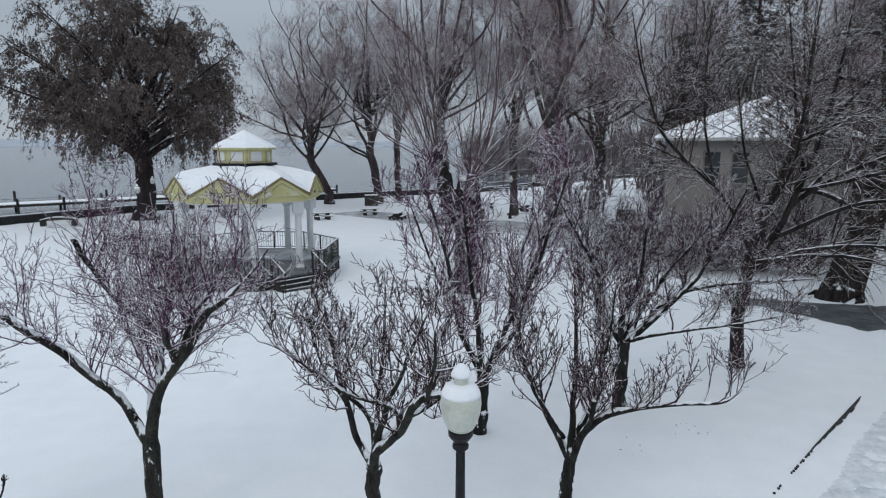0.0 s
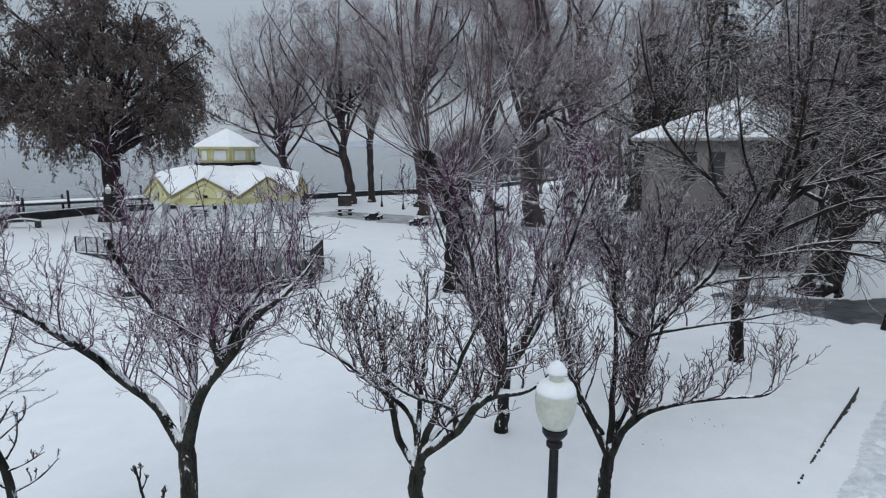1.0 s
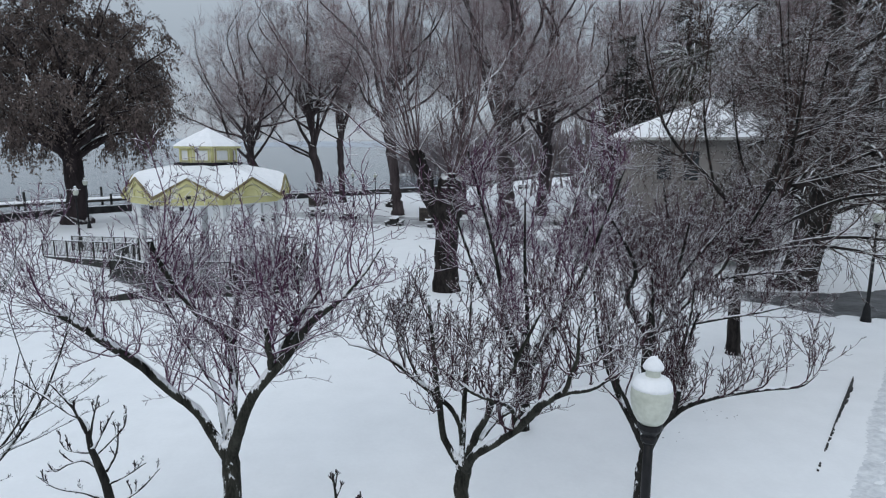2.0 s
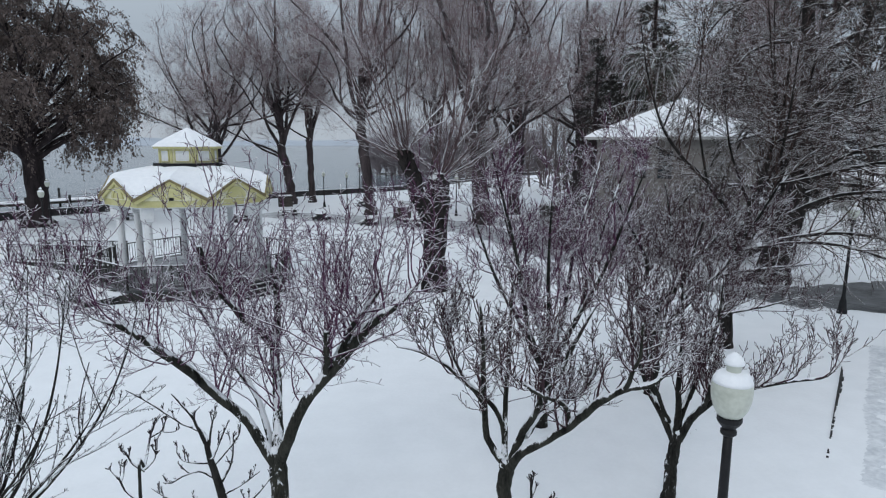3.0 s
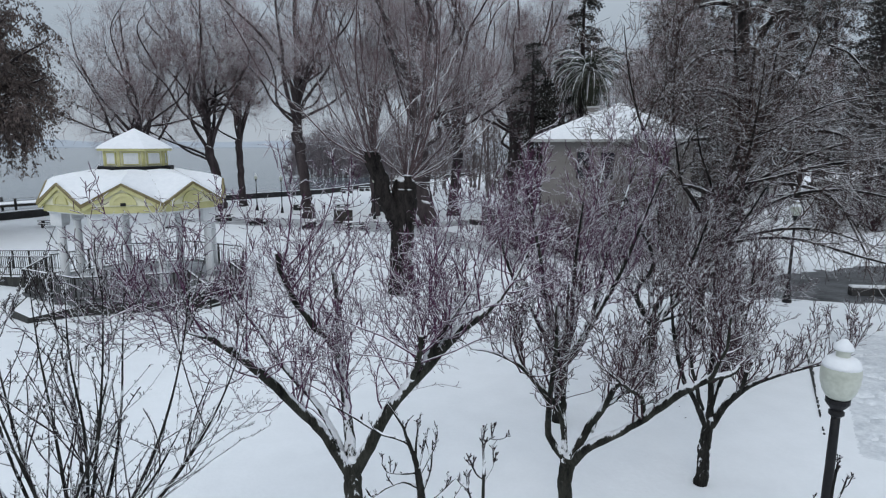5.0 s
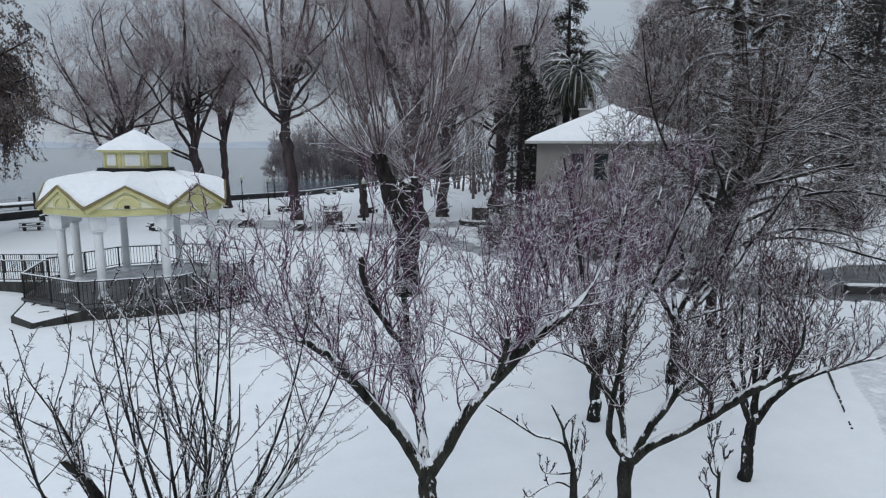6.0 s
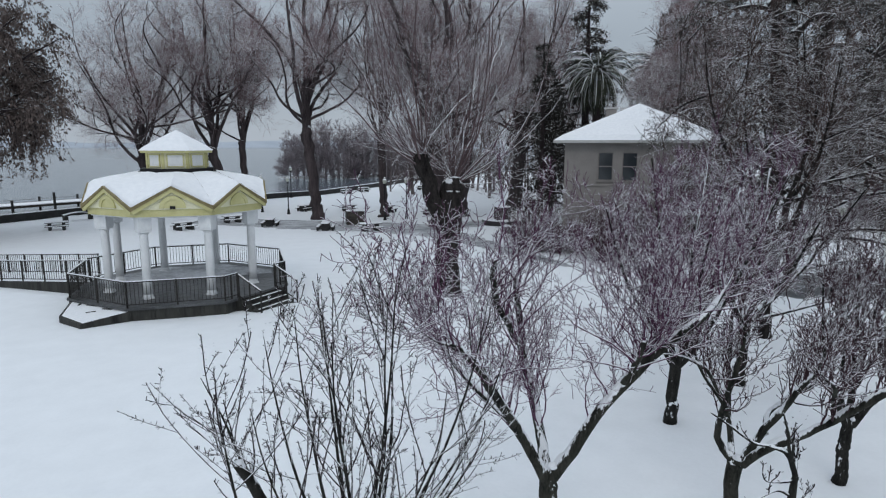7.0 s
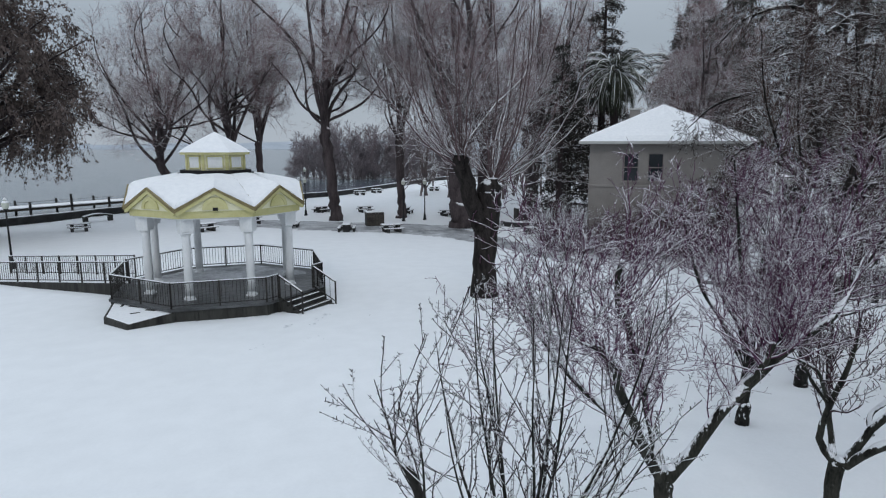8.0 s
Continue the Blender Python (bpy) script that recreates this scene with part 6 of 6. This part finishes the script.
def make_palm(place, height, size, seed):
    """A date palm: ringed trunk and a head of arching fronds, each with two rows of leaflets."""
    rng = np.random.default_rng(seed)
    ob = thing("palm_tree", place, "tall date palm with arching fronds weighed down by snow", "palm", "palms")
    p, r = curve([(0, 0, -0.4, 0.55), (0.1, 0, height * 0.5, 0.42), (0, 0, height, 0.5)], 25)
    r = r * (1 + 0.06 * (np.arange(25) % 2))
    part("trunk", rough_tube(p, r, 10, rng), BARK_FAR, ob)
    part("crown_base", Shape().lathe([(0.5, height - 0.9), (0.85, height - 0.2), (0.7, height + 0.4), (0.2, height + 0.8)], 10), BARK_FAR, ob)
    for i in range(58):
        a = i * 2.4
        e = math.radians(80 - 150 * i / 58)
        k = 8
        pts = np.zeros((k, 3))
        pts[0] = (0.3 * math.cos(a), 0.3 * math.sin(a), height + 0.2)
        ang = e
        for j in range(1, k):
            pts[j] = pts[j - 1] + size / (k - 1) * np.array((math.cos(a) * math.cos(ang), math.sin(a) * math.cos(ang), math.sin(ang)))
            ang -= 0.3 if e > 0 else 0.16
        rr = np.linspace(0.05, 0.01, k)
        v, f = tubes(pts[None], rr[None], 4)
        m = 26
        s = np.repeat(np.linspace(0.18, 0.98, m), 2) * (k - 1.001)
        q = s.astype(int)
        w = (s - q)[:, None]
        at = pts[q] * (1 - w) + pts[q + 1] * w
        tan = unit(pts[q + 1] - pts[q])
        sd = np.array((-math.sin(a), math.cos(a), 0.0)) * np.tile((1, -1), m)[:, None]
        d = unit(sd + tan * 0.9 + np.array((0, 0, -0.45)) + rng.normal(0, 0.08, (2 * m, 3)))
        ln = (0.85 * np.sin(np.pi * (0.15 + 0.8 * s / (k - 1))) + 0.12)[:, None]
        wd = tan * 0.065
        lv = np.stack((at - wd, at + wd, at + d * ln + wd * 0.3, at + d * ln - wd * 0.3), 1).reshape(-1, 3)
        frond = part("frond", merge((v, f), (lv, np.arange(len(lv)).reshape(-1, 4))), LEAF_PALM, ob)
        load = np.linspace(0.1, 0.02, k) * rng.uniform(0.5, 1.2)
        part("snow", tubes((pts + np.array((0, 0, 0.05)))[None, 1:], load[None, 1:], 4), SNOW_CAP, frond, "snow along the rib", smooth=True)
    return ob


make_palm(foot(28.5, 62.5), 15.6, 5.0, 81)
make_palm(foot(36.2, 62.0), 15.6, 5.4, 82)
make_conifer(foot(22.5, 61), 15, 5.6, 85)
c1 = make_conifer(foot(30.9, 69), 30, 7.2, 83)
c2 = make_conifer(foot(40.5, 66.5), 25, 5.4, 84)
for x, y, a, s, src in ((20.0, 58.5, 15, 0.62, c1), (28.5, 50, 60, 0.55, c2), (64, 82, 140, 1.25, c1), (69, 78, 80, 1.45, c2), (48, 74, 40, 1.0, c1), (38.5, 55, 90, 0.85, c2), (57, 84, 200, 1.3, c2), (30, 47.5, 10, 0.8, c1), (75, 75, 150, 1.3, c1), (81, 72, 70, 1.5, c2), (86, 66, 100, 1.3, c1), (91, 60, 20, 1.4, c2), (47, 42.5, 35, 0.85, c1), (53, 49, 110, 1.05, c2)):
    copy_thing(src, pose(*foot(x, y, 0.2), 0, 0, a) @ Matrix.Scale(s, 4))


# ---- shrubs and far woods ----
def make_shrub(place, size, seed, n=26, label="bare twiggy shrub with snow on its stems", mat=None):
    rng = np.random.default_rng(seed)
    ob = thing("shrub", place, label, "shrub", "shrubs")
    a = rng.uniform(0, 2 * np.pi, n)
    lean = rng.uniform(0.1, 1.1, n)
    P = np.zeros((n, 5, 3))
    for j in range(5):
        u = j / 4
        P[:, j] = np.stack((np.cos(a) * lean * size * u, np.sin(a) * lean * size * u, -0.1 + size * u * (1.08 - 0.5 * lean)), -1) + rng.normal(0, 0.04 * size * u, (n, 3))
    R = np.linspace(0.022, 0.008, 5)[None] * np.ones((n, 1)) * size / 2.2
    p1, r1 = sprout(P, R, 9, (0.1, 1), (0.25 * size, 0.45 * size), 44, 5, 0.08, 0.14, 0.6, 0.006, rng)
    p2, r2 = sprout(p1, r1, 4, (0.1, 1), (0.12 * size, 0.26 * size), 42, 3, 0.05, 0.14, 0.7, 0.005, rng)
    tagged(part("stem", merge(tubes(P, R, 4), tubes(p1, r1, 3)), mat or TWIG, ob), kind="stuff")
    tagged(part("twig", tubes(p2, r2, 3), mat or TWIG, ob), kind="stuff")
    return ob


s1 = make_shrub(foot(13.5, 35.5), 3.3, 91, 38, mat=SHRUB)
s2 = make_shrub(foot(16.5, 33.8), 4.0, 92, 38)
for x, y, a, s, src in ((11.2, 37.5, 50, 0.9, s1), (15.2, 36.2, 120, 1.1, s1), (18.6, 33, 200, 1.05, s2), (12.3, 33.5, 10, 0.8, s2), (9.6, 39.8, 140, 0.75, s1), (12.6, 36.6, 220, 0.8, s1), (10.4, 38.5, 320, 0.75, s1), (11.0, 41.5, 260, 0.9, s2), (14.6, 34.2, 300, 0.95, s1), (40.5, 41.5, 40, 1.0, s2), (43.5, 40.0, 160, 1.1, s2)):
    copy_thing(src, pose(*foot(x, y, 0.08), 0, 0, a) @ Matrix.Scale(s, 4))


def make_woods(name, centres, height, spread, seed, label, mat, low=0.2, dense=13, thick=0.022, tip_x=None):
    """Many far stems with twigs, too many to tell apart."""
    rng = np.random.default_rng(seed)
    n = len(centres)
    c = np.array([(x, y, float(lie_all(np.array(x), np.array(y))) - 0.3) for x, y in centres])
    h = rng.uniform(0.6, 1.1, n) * height
    if tip_x is not None:
        # the stand sinks towards the point of the spit
        h *= np.clip(0.3 + (c[:, 0] - tip_x) / 9, 0.3, 1)
    P = np.zeros((n, 5, 3))
    tilt = rng.normal(0, 0.13, (n, 2))
    for j in range(5):
        u = j / 4
        P[:, j] = c + np.column_stack((tilt[:, 0] * h * u, tilt[:, 1] * h * u, h * u))
    R = np.linspace(0.24, 0.03, 5)[None] * (h / 16)[:, None]
    p1, r1 = sprout(P, R, dense, (low, 1), (spread * 0.5, spread), 42, 4, 0.1, 0.12, 0.5, 0.03, rng)
    p2, r2 = sprout(p1, r1, 7, (0.15, 1), (spread * 0.22, spread * 0.5), 42, 2, 0.04, 0.12, 0.6, thick, rng)
    ob = part(name, merge(tubes(P, R, 5), tubes(p1, r1, 3), tubes(p2, r2, 3)), mat)
    return tagged(ob, label, "woods", kind="stuff")


rngw = np.random.default_rng(99)
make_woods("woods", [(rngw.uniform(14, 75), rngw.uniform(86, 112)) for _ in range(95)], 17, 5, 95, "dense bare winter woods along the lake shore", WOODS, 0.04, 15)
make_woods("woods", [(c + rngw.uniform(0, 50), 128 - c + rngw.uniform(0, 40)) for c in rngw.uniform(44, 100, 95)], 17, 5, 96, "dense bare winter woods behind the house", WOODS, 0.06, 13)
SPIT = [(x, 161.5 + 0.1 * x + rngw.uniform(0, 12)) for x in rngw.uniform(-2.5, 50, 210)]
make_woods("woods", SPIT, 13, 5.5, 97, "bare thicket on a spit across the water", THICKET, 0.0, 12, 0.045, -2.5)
